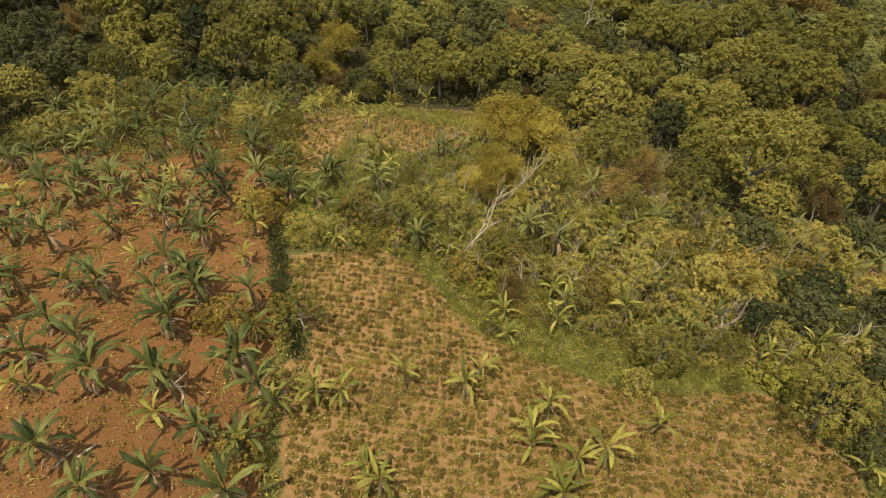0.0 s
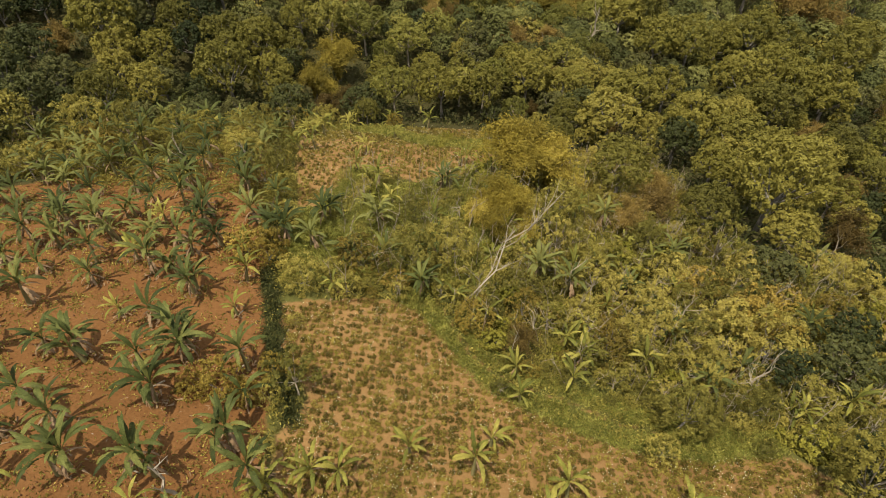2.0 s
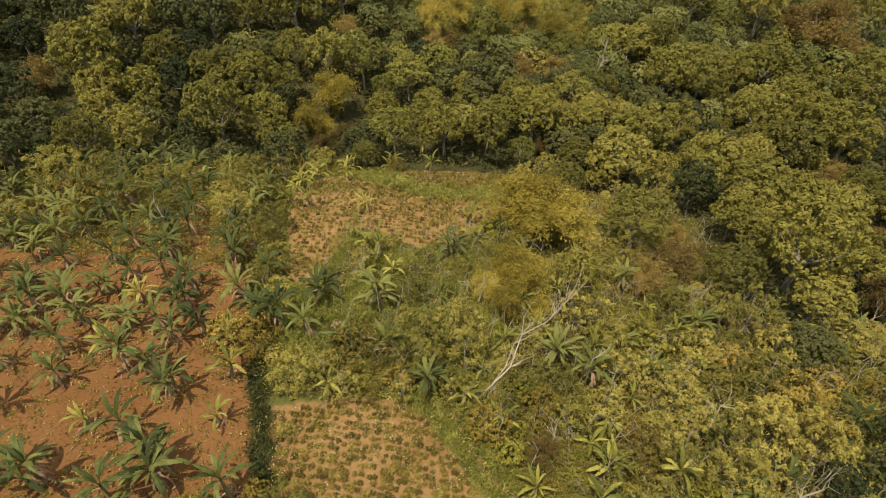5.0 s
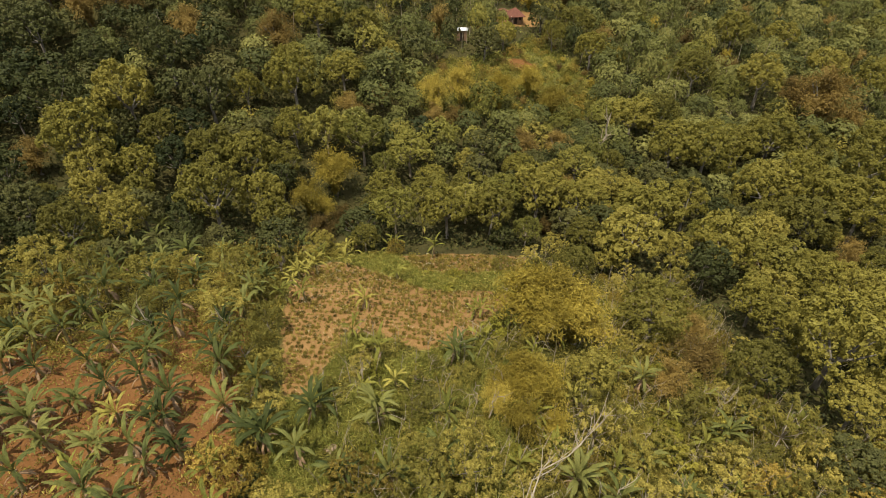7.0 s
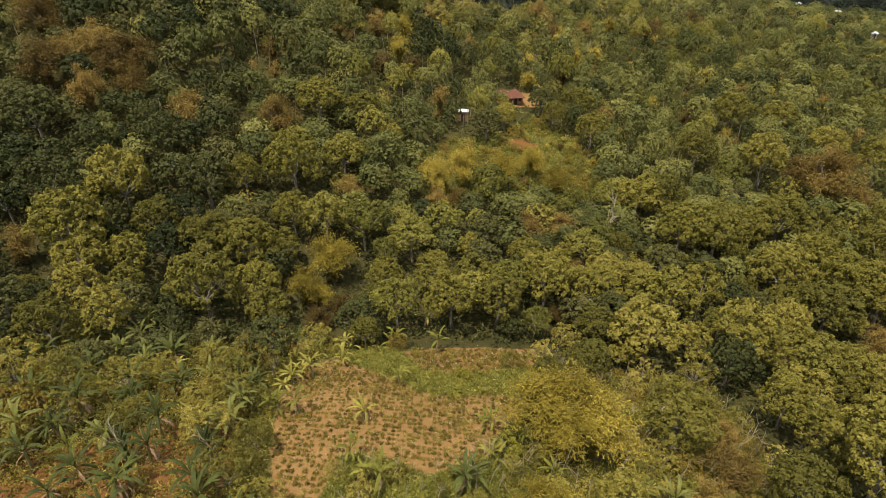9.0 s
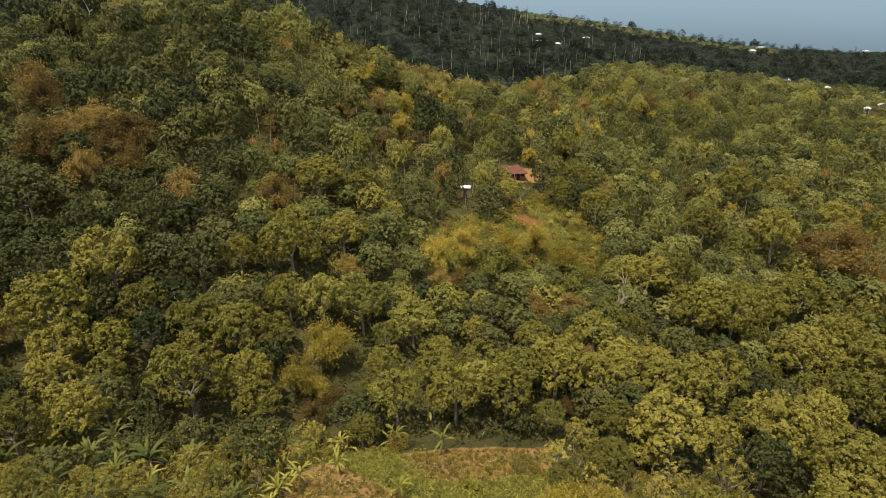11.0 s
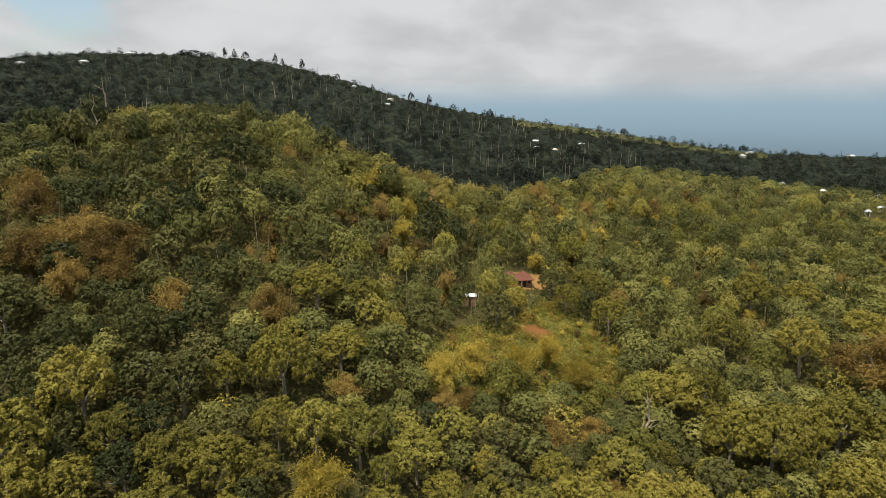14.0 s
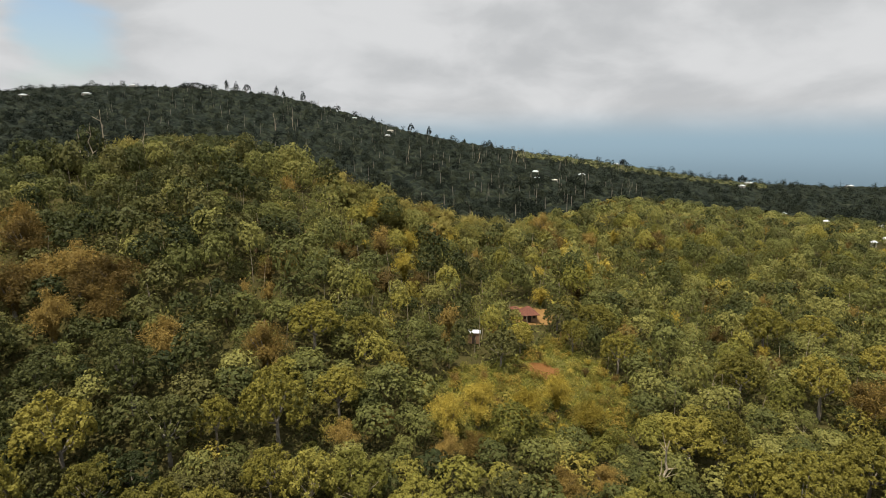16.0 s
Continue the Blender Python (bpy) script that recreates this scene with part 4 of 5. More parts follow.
BANANAS_FAR = [(-21.3, 82.2), (-50.2, 82.3), (-8.1, 82.8), (-19.3, 84.2), (-20.8, 84.3), (-15.9, 89.2), (-41.9, 89.4), (-21.1, 93), (-17, 96), (-3.4, 96.3), (-16.4, 98.6), (-9.7, 98.7), (-21.8, 100.5), (-45.9, 104.6), (-5.3, 104.8), (-33.2, 153.8), (-18.1, 185.8)]


def plant_bananas(rows, seed):
    r = random.Random(seed)
    for i, (x, y) in enumerate(rows):
        pale = x > -13 and (y < 34 or r.random() < 0.6) or (x > -24 and y > 71) or r.random() < 0.12
        m = pose(x, y, land1(x, y), 0, 0, r.uniform(0, 360)) @ Matrix.Scale(r.uniform(1.0, 1.35) * (1.0 if pale else 1.14), 4)
        key = ("P" if pale else "B") + ("F" if y > 50 else "")
        copy_thing(PROTO[key][r.randrange(len(PROTO[key]))], m)
        take(x, y, 1.2)
        BASES.append((x, y))


CELL.clear()
BASES = []
plant_bananas(BANANAS_NEAR, 1)
plant_bananas(BANANAS_MIDDLE, 2)
plant_bananas(BANANAS_FAR, 3)
plant_bananas([q[:2] for q in fill(300, 129, (-0.75, -0.2), (14, 47), (1.0, 1.3), 1.4, None, lambda x, y: inside(PLANTATION, x, y) > 0.8)], 8)
plant_bananas([q[:2] for q in fill(560, 111, (-0.7, -0.18), (46, 84), (0.9, 1.3), 1.25, None, lambda x, y: inside(PLANTATION, x, y) > 0.8)], 4)
plant_bananas([q[:2] for q in fill(150, 112, (-0.55, -0.17), (58, 100), (1.0, 1.3), 1.3, None, lambda x, y: (inside(PLANTATION, x, y) < 2) & (inside(CLEARING, x, y) < -1))], 5)
plant_bananas([q[:2] for q in fill(300, 113, (-0.12, 0.6), (32, 74), (1.0, 1.3), 1.5, 0.6)], 6)
plant_bananas([q[:2] for q in fill(100, 114, (-0.3, 0.3), (160, 255), (1.5, 2.0), 2.0, 1.0)], 7)


# ---- crops ----
def crop_mesh(seed, leaf_count=64, blossoms=3):
    """A low tilled plant: a tuft of leaves and a few pale heads."""
    r = np.random.default_rng(seed)
    d = unit(r.normal(size=(leaf_count, 3)) * (1, 1, 0.45) + (0, 0, 0.5))
    p = d * r.uniform(0.10, 0.24, (leaf_count, 1)) * (1, 1, 1.3) + (0, 0, 0.05)
    v, f = blades(p, unit(d + (0, 0, 0.3) + r.normal(size=p.shape) * 0.4), 0.125, 0.075, r)
    q = r.normal(size=(blossoms, 3)) * (0.17, 0.17, 0.04) + (0, 0, 0.36)
    s = 0.026
    bv = np.concatenate([[c + (s, 0, 0), c + (0, s, 0), c + (-s, 0, 0), c + (0, -s, 0), c + (0, 0, s)] for c in q]) if blossoms else np.zeros((0, 3))
    bf = np.concatenate([np.array([(0, 1, 4), (1, 2, 4), (2, 3, 4), (3, 0, 4)]) + 5 * i for i in range(blossoms)]) if blossoms else np.zeros((0, 3), int)
    return (v, f), (bv, bf)


CROPS = [crop_mesh(401 + s, 64, (3, 0, 1, 0, 2, 0)[s]) for s in range(6)]


def crop_proto(i):
    (v, f), (bv, bf) = CROPS[i]
    root = empty_thing("crop_plant", "low leafy crop plant with pale heads in tilled soil" if len(bv) else "low olive-green crop plant in tilled soil", "crop plant", "crop plants of the field")
    mesh_object("foliage", v, f, LEAF["crop"], root)
    if len(bv):
        mesh_object("blossom", bv, bf, BLOSSOM, root, "pale cream flower heads")
    return root


CROP_ROOTS = [crop_proto(i) for i in range(6)]
PROTO["crop"] = CROP_ROOTS


def crop_rows(poly, gap_x, gap_y, seed, miss=0.04, bend=0.12, margin=0.5):
    r = np.random.default_rng(seed)
    p = np.array(poly)
    lo, hi = p.min(0), p.max(0)
    gx, gy = np.meshgrid(np.arange(lo[0], hi[0], gap_x), np.arange(lo[1] - 6, hi[1] + 6, gap_y))
    x = gx.ravel() + r.normal(size=gx.size) * gap_x * 0.15
    y = gy.ravel() - bend * x + r.normal(size=gx.size) * gap_y * 0.15
    keep = (inside(poly, x, y) > margin) & (r.random(len(x)) > miss) & (y > 11)
    return x[keep], y[keep], r


def sow(name, label, x, y, r, size=(0.75, 1.25)):
    parts, heads, tone = [], [], []
    for a, b, z in zip(x, y, land(x, y)):
        (v, f), (bv, bf) = CROPS[r.integers(6)]
        q, s = r.uniform(0, 6.28), r.uniform(*size)
        c, d = math.cos(q), math.sin(q)
        turn = np.array([[c, d, 0], [-d, c, 0], [0, 0, 1]]) * s
        parts.append((v @ turn + (a, b, z), f))
        tone.append(np.full(len(v), r.random()))
        if len(bv):
            heads.append((bv @ turn + (a, b, z), bf))
    v, f = join(parts)
    tagged(mesh_object(name, v, f, LEAF["crop"], extra=(("tone", np.concatenate(tone)),)), label, "crops", kind="stuff")
    v, f = join(heads)
    tagged(mesh_object("flower_heads", v, f, BLOSSOM), "pale flower heads scattered over the crop rows", "flowers", kind="stuff")


x, y, r = crop_rows(FIELD, 0.56, 0.66, 421)
single = np.argsort(np.hypot(x - 6, y - 14))[:280]
for i in single:
    copy_thing(CROP_ROOTS[r.integers(6)], pose(x[i], y[i], land1(x[i], y[i]), 0, 0, r.uniform(0, 360)) @ Matrix.Scale(r.uniform(1.05, 1.65), 4))
rest = np.setdiff1d(np.arange(len(x)), single)
sow("crop_rows", "rows of low olive-green crop plants with pale heads", x[rest], y[rest], r, (1.05, 1.65))
x, y, r = crop_rows(CLEARING, 0.55, 0.75, 422, 0.15, 0.05)
sow("crop_rows", "sparse low crop plants on the upper clearing", x, y, r, (0.9, 1.5))
x, y, r = crop_rows(TERRACE, 0.6, 0.85, 423, 0.05, -0.1)
sow("crop_rows", "green crop rows on a small terrace", x, y, r, (1.2, 1.8))


# ---- grass, weeds and undergrowth ----
def undergrowth(name, label, category, n, xs, ys, test, leaves, length, width, reach, seed, upright=0.4, tuft=10):
    """Tufts of blades over a stretch of ground, as one mesh."""
    r = np.random.default_rng(seed)
    y = r.uniform(*ys, n)
    x = r.uniform(*xs, n)
    ok = test(x, y)
    x, y = x[ok], y[ok]
    z = land(x, y)
    size = r.uniform(0.6, 1.4, len(x))
    base = np.repeat(np.stack([x, y, z], 1), tuft, 0)
    s = np.repeat(size, tuft)[:, None]
    d = r.normal(size=base.shape) * (1, 1, 0.5)
    p = base + d * s * (reach[0], reach[0], 0) + np.stack([0 * s[:, 0], 0 * s[:, 0], r.uniform(0.05, 1, len(s)) * reach[1] * s[:, 0]], 1)
    normal = unit(r.normal(size=base.shape) * (1, 1, upright) + (0, 0, 1.2 * (1 - upright)))
    v, f = blades(p, normal, length, width, r)
    ob = mesh_object(name, v, f, LEAF[leaves], extra=(("tone", np.repeat(r.random(len(x)), tuft * 3)),))
    tagged(ob, label, category, kind="stuff")


bare_land = lambda x, y: np.maximum.reduce([inside(p, x, y) for p in (FIELD, CLEARING, TERRACE, PLANTATION, YARD)])  # noqa: E731
undergrowth("grass", "long green grass along the field path", "grass", 20000, (-6, 30), (26, 47), lambda x, y: (inside(VERGE, x, y) > -0.5) & (off_path(x, y) > 0.5), "grass", 0.55, 0.055, (0.2, 0.32), 501, 0.8, 13)
undergrowth("grass", "green grass on the terrace banks", "grass", 7000, (-20, 14), (78, 98), lambda x, y: inside(BANK, x, y) > -0.4, "grass", 0.6, 0.12, (0.3, 0.4), 502, 0.55, 12)
undergrowth("grass", "tall pale rank grass between the field and the upper clearing", "grass", 9000, (-17, 5), (46, 69), lambda x, y: (bare_land(x, y) < -0.1) & (rough_noise(x, y, 0.22, 9.0) > -0.18), "grass", 0.95, 0.06, (0.22, 0.7), 512, 0.88, 12)
undergrowth("weeds", "low weeds between the shrubs", "weeds", 27000, (-34, 60), (6, 100), lambda x, y: (bare_land(x, y) < -0.2) & scrubland(x, y), "scrub", 0.34, 0.14, (0.35, 0.55), 503, 0.5, 12)
undergrowth("weeds", "weeds in the banana plantation", "weeds", 6000, (-66, -12), (10, 86), lambda x, y: inside(PLANTATION, x, y) > 0.3, "scrub", 0.26, 0.12, (0.3, 0.3), 504, 0.5, 10)
undergrowth("weeds", "overgrown weeds at the upper end of the plantation", "weeds", 5200, (-66, -20), (54, 98), lambda x, y: (inside(CLEARING, x, y) < -0.5) & (y > 60 - 0.2 * (x + 20)), "scrub", 0.40, 0.14, (0.45, 0.8), 505, 0.5, 12)
# shade from the shrubs put into the colour: deep green leaves for grass
undergrowth("grass", "tall grass between plantation and field, shade in its colour", "grass", 5200, (-20, -11), (29, 49), lambda x, y: np.abs(x - np.interp(y, [28, 31, 34, 38, 42, 46], [-12, -13, -14.5, -15.8, -16.9, -18.3])) < 0.3 + 0.5 * np.sin(1.1 * y) ** 2, "deep", 0.55, 0.09, (0.3, 0.35), 511, 0.7, 14)
undergrowth("weeds", "weeds among the crop plants", "weeds", 1300, (-14, 30), (12, 44), lambda x, y: inside(FIELD, x, y) > 0.5, "scrub", 0.22, 0.10, (0.26, 0.28), 506, 0.5, 12)
undergrowth("weeds", "green weeds on the upper clearing", "weeds", 550, (-22, 8), (56, 92), lambda x, y: inside(CLEARING, x, y) > 0.3, "scrub", 0.28, 0.10, (0.3, 0.4), 507, 0.5, 14)
undergrowth("undergrowth", "dark undergrowth on the woodland floor", "undergrowth", 15000, (-130, 140), (60, 165), lambda x, y: (bare_land(x, y) < -0.5) & ~scrubland(x, y), "deep", 0.75, 0.34, (0.7, 1.0), 508, 0.4, 7)
undergrowth("undergrowth", "low growth under the trees of the middle slope", "undergrowth", 17000, (-170, 190), (160, 330), lambda x, y: (np.abs(x) < 0.6 * (y + 20)) & (bare_land(x, y) < -0.5) & (inside(MEADOW, x, y) < 0), "slope", 1.0, 0.5, (0.9, 1.2), 510, 0.4, 5)
undergrowth("meadow_grass", "tall yellow-green grass on the old clearing", "grass", 3600, (-12, 44), (144, 198), lambda x, y: (inside(MEADOW, x, y) > -1) & (inside(BARE_PATCH, x, y) < 0.3), "grass", 0.8, 0.22, (0.5, 0.6), 509, 0.7, 10)


# ---- dead wood ----
def bare_branches(seed, start, end, thick, forks=6, reach=0.4, bend=0.05, spread=0.75):
    """A leafless trunk from start to end with forking branches, as one joined mesh."""
    r = np.random.default_rng(seed)
    a, b = np.array(start, float), np.array(end, float)
    long = np.linalg.norm(b - a)
    s = np.linspace(0, 1, 7)
    line = a + (b - a) * s[:, None] + r.normal(size=(7, 3)) * long * bend * 0.4 * np.sin(s * math.pi)[:, None]
    out, seams = [tube(line, thick * (1 - 0.8 * s), 6)], []
    base = len(out[0][0])
    for k in range(forks):
        i = 2 + k % 4
        d = unit(unit(b - a) * 1.1 + r.normal(size=3) * spread + (0, 0, 0.25))
        l = long * reach * r.uniform(0.5, 1.1)
        m = line[i] + d * l * 0.5 + r.normal(size=3) * l * 0.05
        e = m + unit(d + r.normal(size=3) * 0.3) * l * 0.6
        out.append(tube([line[i], m, e], [thick * 0.42, thick * 0.26, thick * 0.08], 5))
        seams.append((i * 6, i * 6 + 1, base + 1, base))
        base += len(out[-1][0])
        g = unit(d + r.normal(size=3) * 0.8)
        out.append(tube([m, m + g * l * 0.3, m + g * l * 0.55 + (0, 0, 0.05 * l)], [thick * 0.2, thick * 0.13, thick * 0.05], 4))
        q = base - len(out[-2][0])
        seams.append((q + 5, q + 6, base + 1, base))
        base += len(out[-1][0])
    v, f = join(out)
    return v, np.vstack([f, seams])


def dead_tree(name, label, seed, x, y, tip, thick, forks, reach=0.4, sink=0.3, spread=0.75, group="dead trees"):
    z = land1(x, y)
    root = empty_thing(name, label, "dead tree", group)
    root.location = (x, y, z)
    v, f = bare_branches(seed, (0, 0, -sink), (tip[0], tip[1], tip[2]), thick, forks, reach, 0.07, spread)
    mesh_object("trunk", v, f, PALE_BARK, root, smooth=True)


dead_tree("leaning_dead_tree", "bleached dead tree leaning over the scrub with bare branches", 601, 0.7, 43.6, (10.6, 6.6, 9.6), 0.10, 13, 0.2, spread=0.45)
dead_tree("leaning_dead_tree", "second thin bleached trunk beside the leaning dead tree", 602, 1.5, 44.2, (7.8, 5.6, 8.0), 0.065, 8, 0.24, spread=0.45)
dead_tree("dead_tree", "forked white dead tree standing in the wood", 603, 34.2, 139.5, (1.5, 0.5, 11.5), 0.36, 5, 0.5)
for i, (x, y, h, lean) in enumerate([(18.8, 57, 4.2, 0.3), (30.6, 64.3, 4.5, 1.2), (42.7, 98, 8, 1.5), (-24.8, 67.3, 5, -1.2), (-33.4, 67.5, 5.5, -1.0), (-10.1, 59.9, 4, 0.4), (2.3, 56.9, 4.5, 1.0), (1.6, 58.8, 4, -0.4), (12.5, 49, 5, 1.6),
                                    (23, 44, 6, 2.2), (35, 48, 6, 2.0), (38.5, 34, 5, 2.2), (28, 36, 5, 1.5), (59.6, 174.4, 8, 1.4), (70.5, 156.3, 7, 0.6), (-66.9, 153.2, 7, 3.0), (46, 70, 6, 1.8)]):
    dead_tree("dead_tree", "thin pale leafless tree in the scrub", 610 + i, x, y, (lean, 0.3 * lean, h), 0.07 + 0.006 * h, 5, 0.38)
dead_tree("dead_stump", "dead grey stump with broken twigs on red soil", 640, -19.0, 23.2, (-0.3, -0.3, 4.6), 0.17, 6, 0.26)
for i, (x, y, h, lean) in enumerate([(-121.6, 255.5, 21, -1), (-120.5, 243, 17, 1), (-137.5, 265.3, 15, 0.5), (-104, 246, 14, 1), (88.4, 700, 26, 1), (82, 690, 24, -1), (96, 705, 25, 0.5), (-148.7, 640.6, 26, 1), (-162.2, 626.8, 24, -1), (-28, 560, 24, 0.4), (40, 640, 22, 1)]):
    dead_tree("bare_trunk", "tall bare pale trunk rising out of shade-coloured forest", 660 + i, x, y, (lean, 0, h), 0.25 + 0.004 * h, 4, 0.14, group="tall bare trunks")


def trunk_stand(name, label, places, seed, tall, thick, bark):
    """Many thin bare trunks of a far slope as one mesh."""
    r = np.random.default_rng(seed)
    out = []
    for (x, y, _), z in zip(places, land([p[0] for p in places], [p[1] for p in places])):
        h, t, a, b = r.uniform(*tall), r.uniform(*thick), r.normal() * 0.5, r.normal() * 0.5
        out.append(tube([(x, y, z - 0.3), (x + a * 0.4, y + b * 0.4, z + h * 0.5), (x + a, y + b, z + h)], [t, t * 0.8, t * 0.4], 4))
    tagged(mesh_object(name, *join(out), bark), label, "trunks", kind="stuff")


CELL.clear()
trunk_stand("slope_trunks", "thin pale trunks rising between the trees of the middle slope", fill(900, 121, (-0.5, 0.62), (165, 325), (1.5, 2.5), 1.0, 1.0), 122, (4, 8.5), (0.07, 0.14), PALE_BARK)
trunk_stand("ridge_trunks", "pale trunks standing in the shade-coloured ridge forest", fill(420, 123, (-0.5, 0.3), (330, 860), (4, 6), 1.0, None, edge_of_shade), 124, (9, 16), (0.2, 0.36), BARK)
for i, (x, y, s) in enumerate(fill(48, 125, (0.02, 0.6), (34, 92), (1, 2), 1.5, 0.5, scrubland)):
    dead_tree("dead_tree", "thin pale leafless tree in the scrub", 700 + i, x, y, (1.6 * math.sin(i * 1.7) + 0.8, 0.8 * math.cos(i * 2.3), 3.2 + 0.5 * (i % 6)), 0.05 + 0.006 * (i % 5), 6, 0.4)


# bare upright twigs and dry stalks all through the scrub
CELL.clear()
r = np.random.default_rng(127)
sticks = []
for x, y, s in fill(1500, 126, (-0.14, 0.62), (30, 96), (0.4, 0.8), 0.8, 0.2, scrubland):
    z, h, a, b = land1(x, y), r.uniform(2.2, 5.0), r.normal() * 0.8 + 0.15, r.normal() * 0.4
    t = r.uniform(0.024, 0.05)
    p, q, e = np.array((x, y, z - 0.1)), np.array((x + a * 0.35, y + b * 0.35, z + h * 0.5)), np.array((x + a, y + b, z + h))
    sticks.append(tube([p, q, e], [t, t * 0.8, t * 0.35], 3))
    for _ in range(3):
        g = unit(r.normal(size=3) * 0.6 + (0, 0, 0.9)) * h * r.uniform(0.2, 0.4)
        o = q + (e - q) * r.random() * 0.8
        sticks.append(tube([o, o + g * 0.6, o + g + r.normal(size=3) * 0.1], [t * 0.6, t * 0.45, t * 0.2], 3))
tagged(mesh_object("brushwood", *join(sticks), PALE_BARK), "thin dry stalks and bare twigs in the scrub", "twigs", kind="stuff")


def lying_log(x, y, turn, length, thick, label):
    v, f = tube([(-length / 2, 0, thick * 0.8), (0, 0.04, thick), (length / 2, 0, thick * 0.9)], [thick, thick * 0.95, thick * 0.75], 8)
    ob = mesh_object("log", v, f, PALE_BARK, smooth=True)
    bm = bmesh.new()
    bm.from_mesh(ob.data)
    bmesh.ops.holes_fill(bm, edges=bm.edges, sides=8)
    bm.to_mesh(ob.data)
    bm.free()
    ob.matrix_basis = pose(x, y, land1(x, y) - 0.02, 0, 0, turn)
    tagged(ob, label, "log", "lying logs")


for x, y, turn, length, thick in [(-36.3, 29.3, 35, 2.0, 0.09), (-34.4, 26.1, 40, 1.8, 0.09), (-19.7, 40.8, 70, 1.3, 0.07), (-24.2, 32, 35, 2.2, 0.08), (-27, 27.5, -20, 1.6, 0.06), (-17.6, 34.8, 48, 1.6, 0.07), (-24.4, 18.6, 50, 1.7, 0.10), (-25.4, 17.9, 62, 1.5, 0.10), (-22.5, 24.6, -15, 1.4, 0.07)]:
    lying_log(x, y, turn, length, thick, "pale dry log lying on red soil")


def boulder(seed, x, y, size, flat, label):
    bm = bmesh.new()
    bmesh.ops.create_icosphere(bm, subdivisions=3, radius=size)
    for v in bm.verts:
        k = 1 + 0.8 * noise.noise(v.co / size * 1.3 + Vector((seed, 0, 0))) + 0.3 * noise.noise(v.co / size * 4)
        v.co = Vector((v.co.x * k, v.co.y * k, v.co.z * k * flat))
    me = bpy.data.meshes.new("boulder")
    bm.to_mesh(me)
    bm.free()
    me.materials.append(STONE)
    ob = new("boulder", me)
    ob.location = (x, y, land1(x, y) + size * flat * 0.35)
    tagged(ob, label, "rock", "pale stones")


boulder(1.0, -29.0, 51.7, 0.42, 0.7, "pale weathered boulder among banana plants")
boulder(5.0, -12.2, 52.6, 0.5, 0.5, "pale stone at the edge of the clearing")
boulder(9.0, -11.0, 50.8, 0.6, 0.45, "pale stone at the edge of the clearing")

# clods and stones of the tilled soil
r = np.random.default_rng(701)
x, y = r.uniform(-60, -12, 15000), r.uniform(8, 84, 15000)
ok = inside(PLANTATION, x, y) > 0.3
x, y = x[ok], y[ok]
corner = np.array([(1, 0, 0), (-0.5, 0.87, 0), (-0.5, -0.87, 0), (0, 0, 1.0), (0, 0, -0.6)])
side = np.array([(0, 1, 3), (1, 2, 3), (2, 0, 3), (1, 0, 4), (2, 1, 4), (0, 2, 4)])
k = (0.03 + 0.13 * r.random(len(x)) ** 3.0)[:, None, None]
v = corner[None] * k * r.uniform(0.6, 1.3, (len(x), 5, 1)) + np.stack([x, y, land(x, y) + 0.02], 1)[:, None]
CLOD = rough_material("soil_clods", (0.085, 0.036, 0.014), (0.21, 0.095, 0.036), 5.0, space="Generated")
tagged(mesh_object("clods", v.reshape(-1, 3), (side[None] + 5 * np.arange(len(x))[:, None, None]).reshape(-1, 3), CLOD), "clods of red earth on the plantation soil", "soil", kind="stuff")
# fallen dry banana leaves
x, y = r.uniform(-60, -12, 1900), r.uniform(8, 84, 1900)
ok = inside(PLANTATION, x, y) > 0.3
x, y = x[ok], y[ok]
v, f = blades(np.stack([x, y, land(x, y) + 0.07], 1), unit(r.normal(size=(len(x), 3)) * 0.25 + (0, 0, 1)), 0.4, 0.09, r, 0.05)
tagged(mesh_object("leaf_litter", v, f, DRY_LEAF), "dry fallen banana leaves on red soil", "litter", kind="stuff")


# withered leaves heaped round the banana stems
near = np.array([b for b in BASES if b[0] < -10 and b[1] < 80])
at = np.repeat(near, 26, 0) + r.normal(size=(26 * len(near), 2)) * 0.55
lift = np.repeat(land(near[:, 0], near[:, 1]), 26) + r.uniform(0.05, 0.4, len(at)) * np.exp(-((at - np.repeat(near, 26, 0)) ** 2).sum(1))
v, f = blades(np.stack([at[:, 0], at[:, 1], lift], 1), unit(r.normal(size=(len(at), 3)) * 0.6 + (0, 0, 0.8)), 0.6, 0.16, r, 0.1)
tagged(mesh_object("mulch", v, f, DRY_LEAF), "withered banana leaves heaped round the stems", "litter", kind="stuff")


# ---- houses ----
def box(x0, x1, y0, y1, z0, z1):
    v = [(a, b, c) for c in (z0, z1) for a, b in ((x0, y0), (x1, y0), (x1, y1), (x0, y1))]
    return np.array(v, float), np.array([(3, 2, 1, 0), (4, 5, 6, 7), (0, 1, 5, 4), (1, 2, 6, 5), (2, 3, 7, 6), (3, 0, 4, 7)])


def hip_roof(wx, wy, z, high, over, ridge, thick=0.12):
    """A hipped roof with thickness; ridge is half the ridge's length."""
    a, b = wx / 2 + over, wy / 2 + over
    v = [(-a, -b, z), (a, -b, z), (a, b, z), (-a, b, z), (-ridge, 0, z + high), (ridge, 0, z + high)]
    v += [(p, q, h - thick) for p, q, h in v]
    f = [(0, 1, 5, 4), (2, 3, 4, 5), (1, 2, 5, 5), (3, 0, 4, 4)]
    g = [tuple(i + 6 for i in reversed(q)) for q in f]
    e = [(1, 0, 6, 7), (2, 1, 7, 8), (3, 2, 8, 9), (0, 3, 9, 6)]
    return v, f + g + e


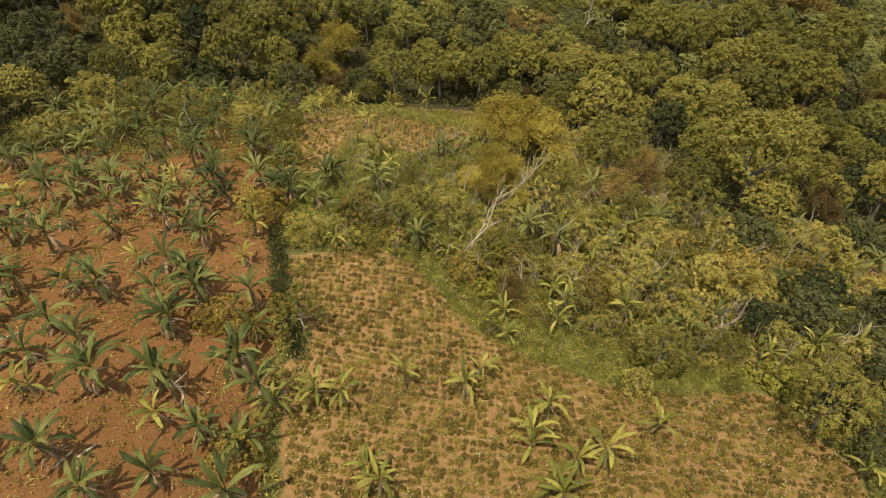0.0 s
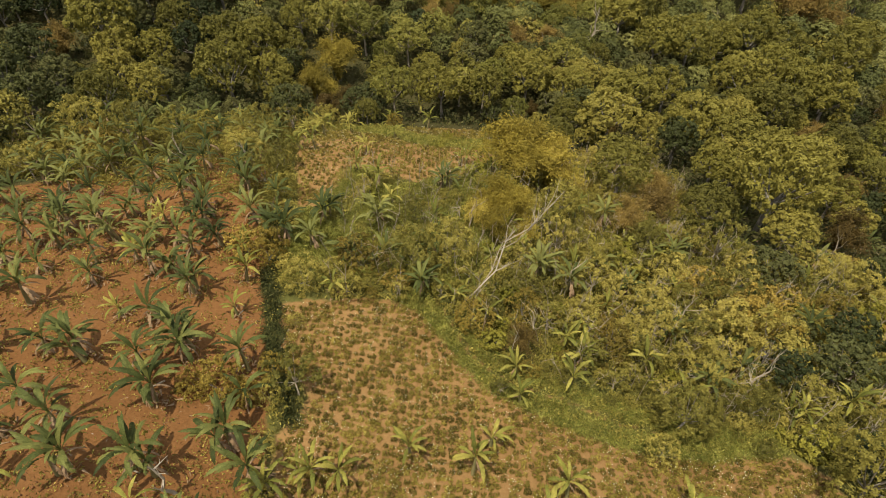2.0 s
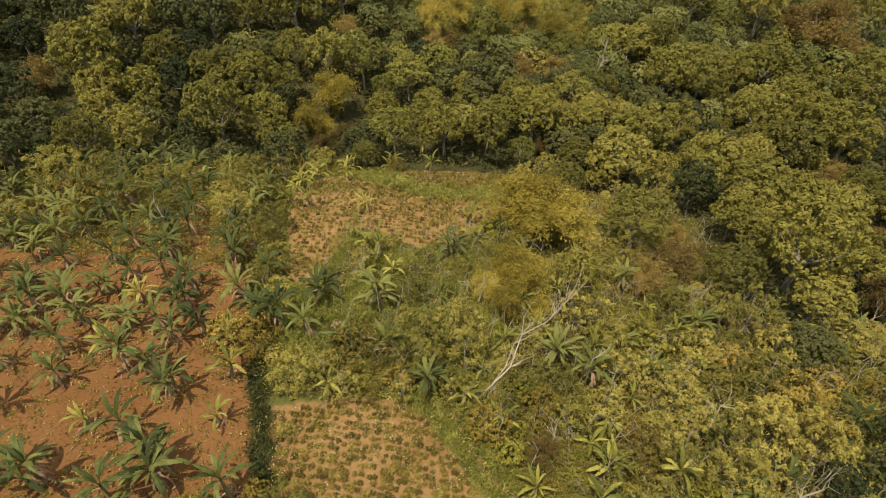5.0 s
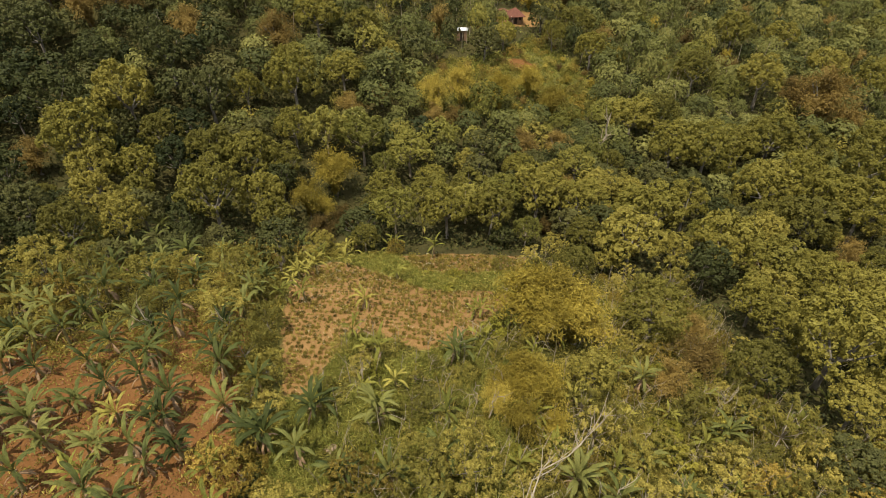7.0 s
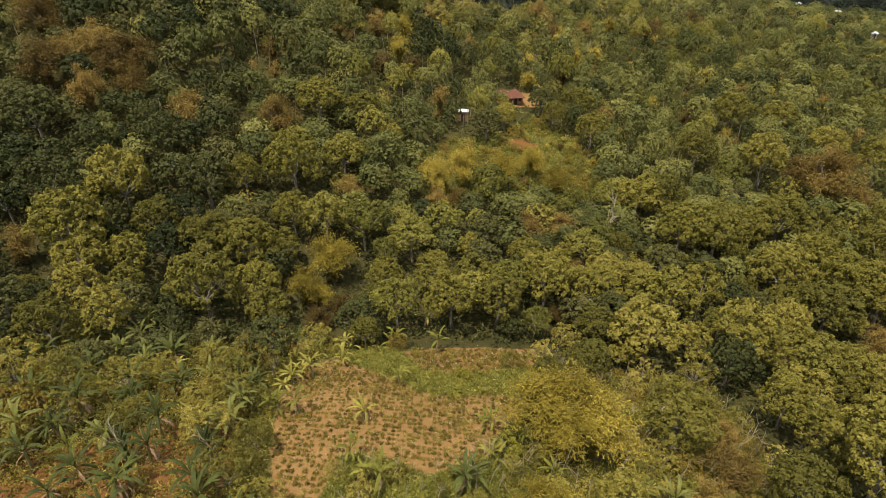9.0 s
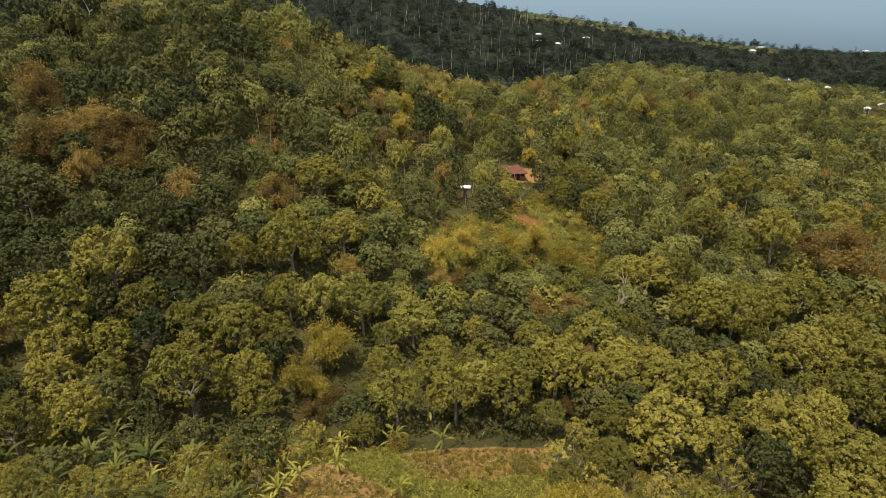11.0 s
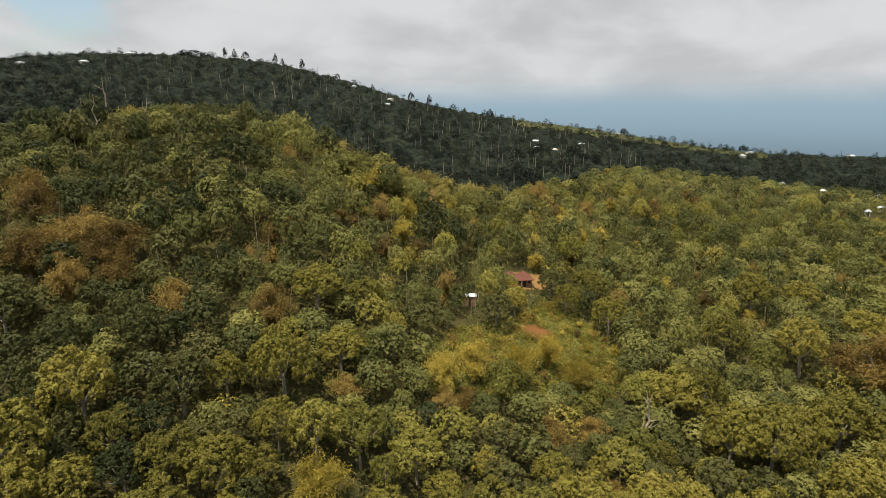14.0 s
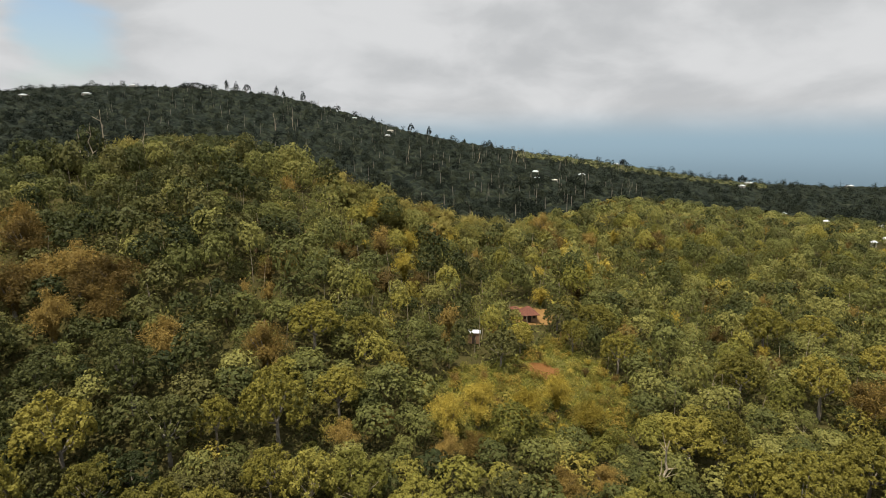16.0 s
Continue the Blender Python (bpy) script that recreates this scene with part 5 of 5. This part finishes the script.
def solid(name, verts, faces, mat, parent, label=""):
    me = bpy.data.meshes.new(name)
    me.from_pydata([tuple(float(c) for c in v) for v in verts], [], [tuple(dict.fromkeys(int(i) for i in f)) for f in faces])
    me.materials.append(mat)
    ob = new(name, me)
    ob.parent = parent
    if label:
        ob["label"] = label
    return ob


def house(x, y, turn, wx, wy, wall, roof_high, roof, walls, label, name="house", over=0.5, ridge=None, lift=0.0):
    root = empty_thing(name, label, "house", "scattered houses")
    root.matrix_basis = pose(x, y, land1(x, y) - 0.3 + lift, 0, 0, turn)
    solid("roof", *hip_roof(wx, wy, wall + 0.3, roof_high, over, wx * 0.28 if ridge is None else ridge), roof, root)
    t = 0.14
    for a in ((-wx / 2, wx / 2, wy / 2 - t, wy / 2), (-wx / 2, -wx / 2 + t, -wy / 2, wy / 2 - t), (wx / 2 - t, wx / 2, -wy / 2, wy / 2 - t), (-wx / 2 + t, -0.5, -wy / 2, -wy / 2 + t), (0.5, wx / 2 - t, -wy / 2, -wy / 2 + t)):
        solid("wall", *box(*a, 0, wall + 0.28), walls, root)
    solid("wall", *box(-0.5, 0.5, -wy / 2, -wy / 2 + t, 2.2, wall + 0.28), walls, root)
    solid("door", *box(-0.48, 0.48, -wy / 2 + 0.02, -wy / 2 + 0.07, 0, 2.18), DARK_OPENING, root, "dark wooden door")
    for s in (-1, 1):
        if wx > 4:
            solid("window", *box(s * wx * 0.3 - 0.4, s * wx * 0.3 + 0.4, -wy / 2 - 0.03, -wy / 2 + 0.02, 1.1, 2.0), DARK_OPENING, root, "dark shuttered window")


house(21.4, 207.0, 8, 4.3, 4.0, 1.9, 2.1, THATCH, MUD_WALL, "small brown hut with a pointed rusty red roof", "hut", 0.7, 0.3)
house(17.9, 209.5, 8, 1.7, 1.5, 1.3, 0.6, THATCH, MUD_WALL, "low outbuilding with a rusty roof behind the hut", "outbuilding", 0.5, 0.4)
house(4.4, 186.6, -6, 2.8, 2.0, 2.6, 0.5, WHITE_ROOF, MUD_WALL, "small shed with a white metal roof among trees", "shed", 0.2, 1.2, 0.2)
for x, y, turn, w, roof in [(277, 501, 10, 8, WHITE_ROOF), (279, 454, -8, 7, WHITE_ROOF), (342, 481, 30, 8, WHITE_ROOF), (254.7, 367, 12, 6, WHITE_ROOF), (234, 350, 0, 5, WHITE_ROOF), (278, 552, 5, 8, WALL_PALE), (-110, 820, 5, 13, WHITE_ROOF), (-61, 790, 8, 16, WALL_PALE), (-60, 735, 0, 13, WHITE_ROOF), (95.7, 620, -5, 13, WHITE_ROOF),
                           (88, 566, 0, 11, WHITE_ROOF), (104, 566, 4, 10, WALL_PALE), (150, 650, 10, 12, WHITE_ROOF), (247, 840, -12, 15, WHITE_ROOF)]:
    house(x, y, turn, w * 0.45, w * 0.32, 2.4, 1.0, roof, WALL_PALE, "distant house with a pale roof on the wooded slope", lift=4.2 if w < 9 else 4.5)
for x, y, turn, w in [(-472, 725, 0, 18), (-412, 743, 6, 20), (-405, 840, -4, 18), (381, 760, 5, 16), (423, 820, -8, 20), (585, 850, 10, 20), (560, 900, 0, 22)]:
    house(x, y, turn, w * 0.45, w * 0.3, 2.6, 1.3, WHITE_ROOF, WALL_PALE, "far white-roofed house near the ridge line", lift=5.5)

# single trees that stand out on the skyline
for i, (x, y, size, high) in enumerate([(-545, 846, 4, 0.9), (-468, 846, 5, 0.85), (-456, 848, 4.5, 0.9), (-338, 844, 8, 0.62), (-324, 842, 9.5, 0.6), (-309, 846, 6.5, 0.7), (-284, 848, 3.5, 2.2), (-272, 848, 3, 2.4), (-258, 848, 4.5, 1.5), (-218, 848, 3, 2.6), (-209, 848, 2.6, 2.4),
                                        (-183, 848, 3.4, 2.3), (-136, 848, 3, 1.8), (-89, 848, 2.6, 2.0), (-37, 848, 4.2, 1.7), (-12, 848, 3.4, 2.3), (36, 848, 3, 1.6), (71, 848, 5, 1.2), (260, 850, 5, 1.2), (430, 850, 6, 1.0)]):
    plant_copy("K", i, x, y, size, high)

for roots in PROTO.values():
    for root in roots:
        for ob in (*root.children_recursive, root):
            bpy.data.objects.remove(ob)
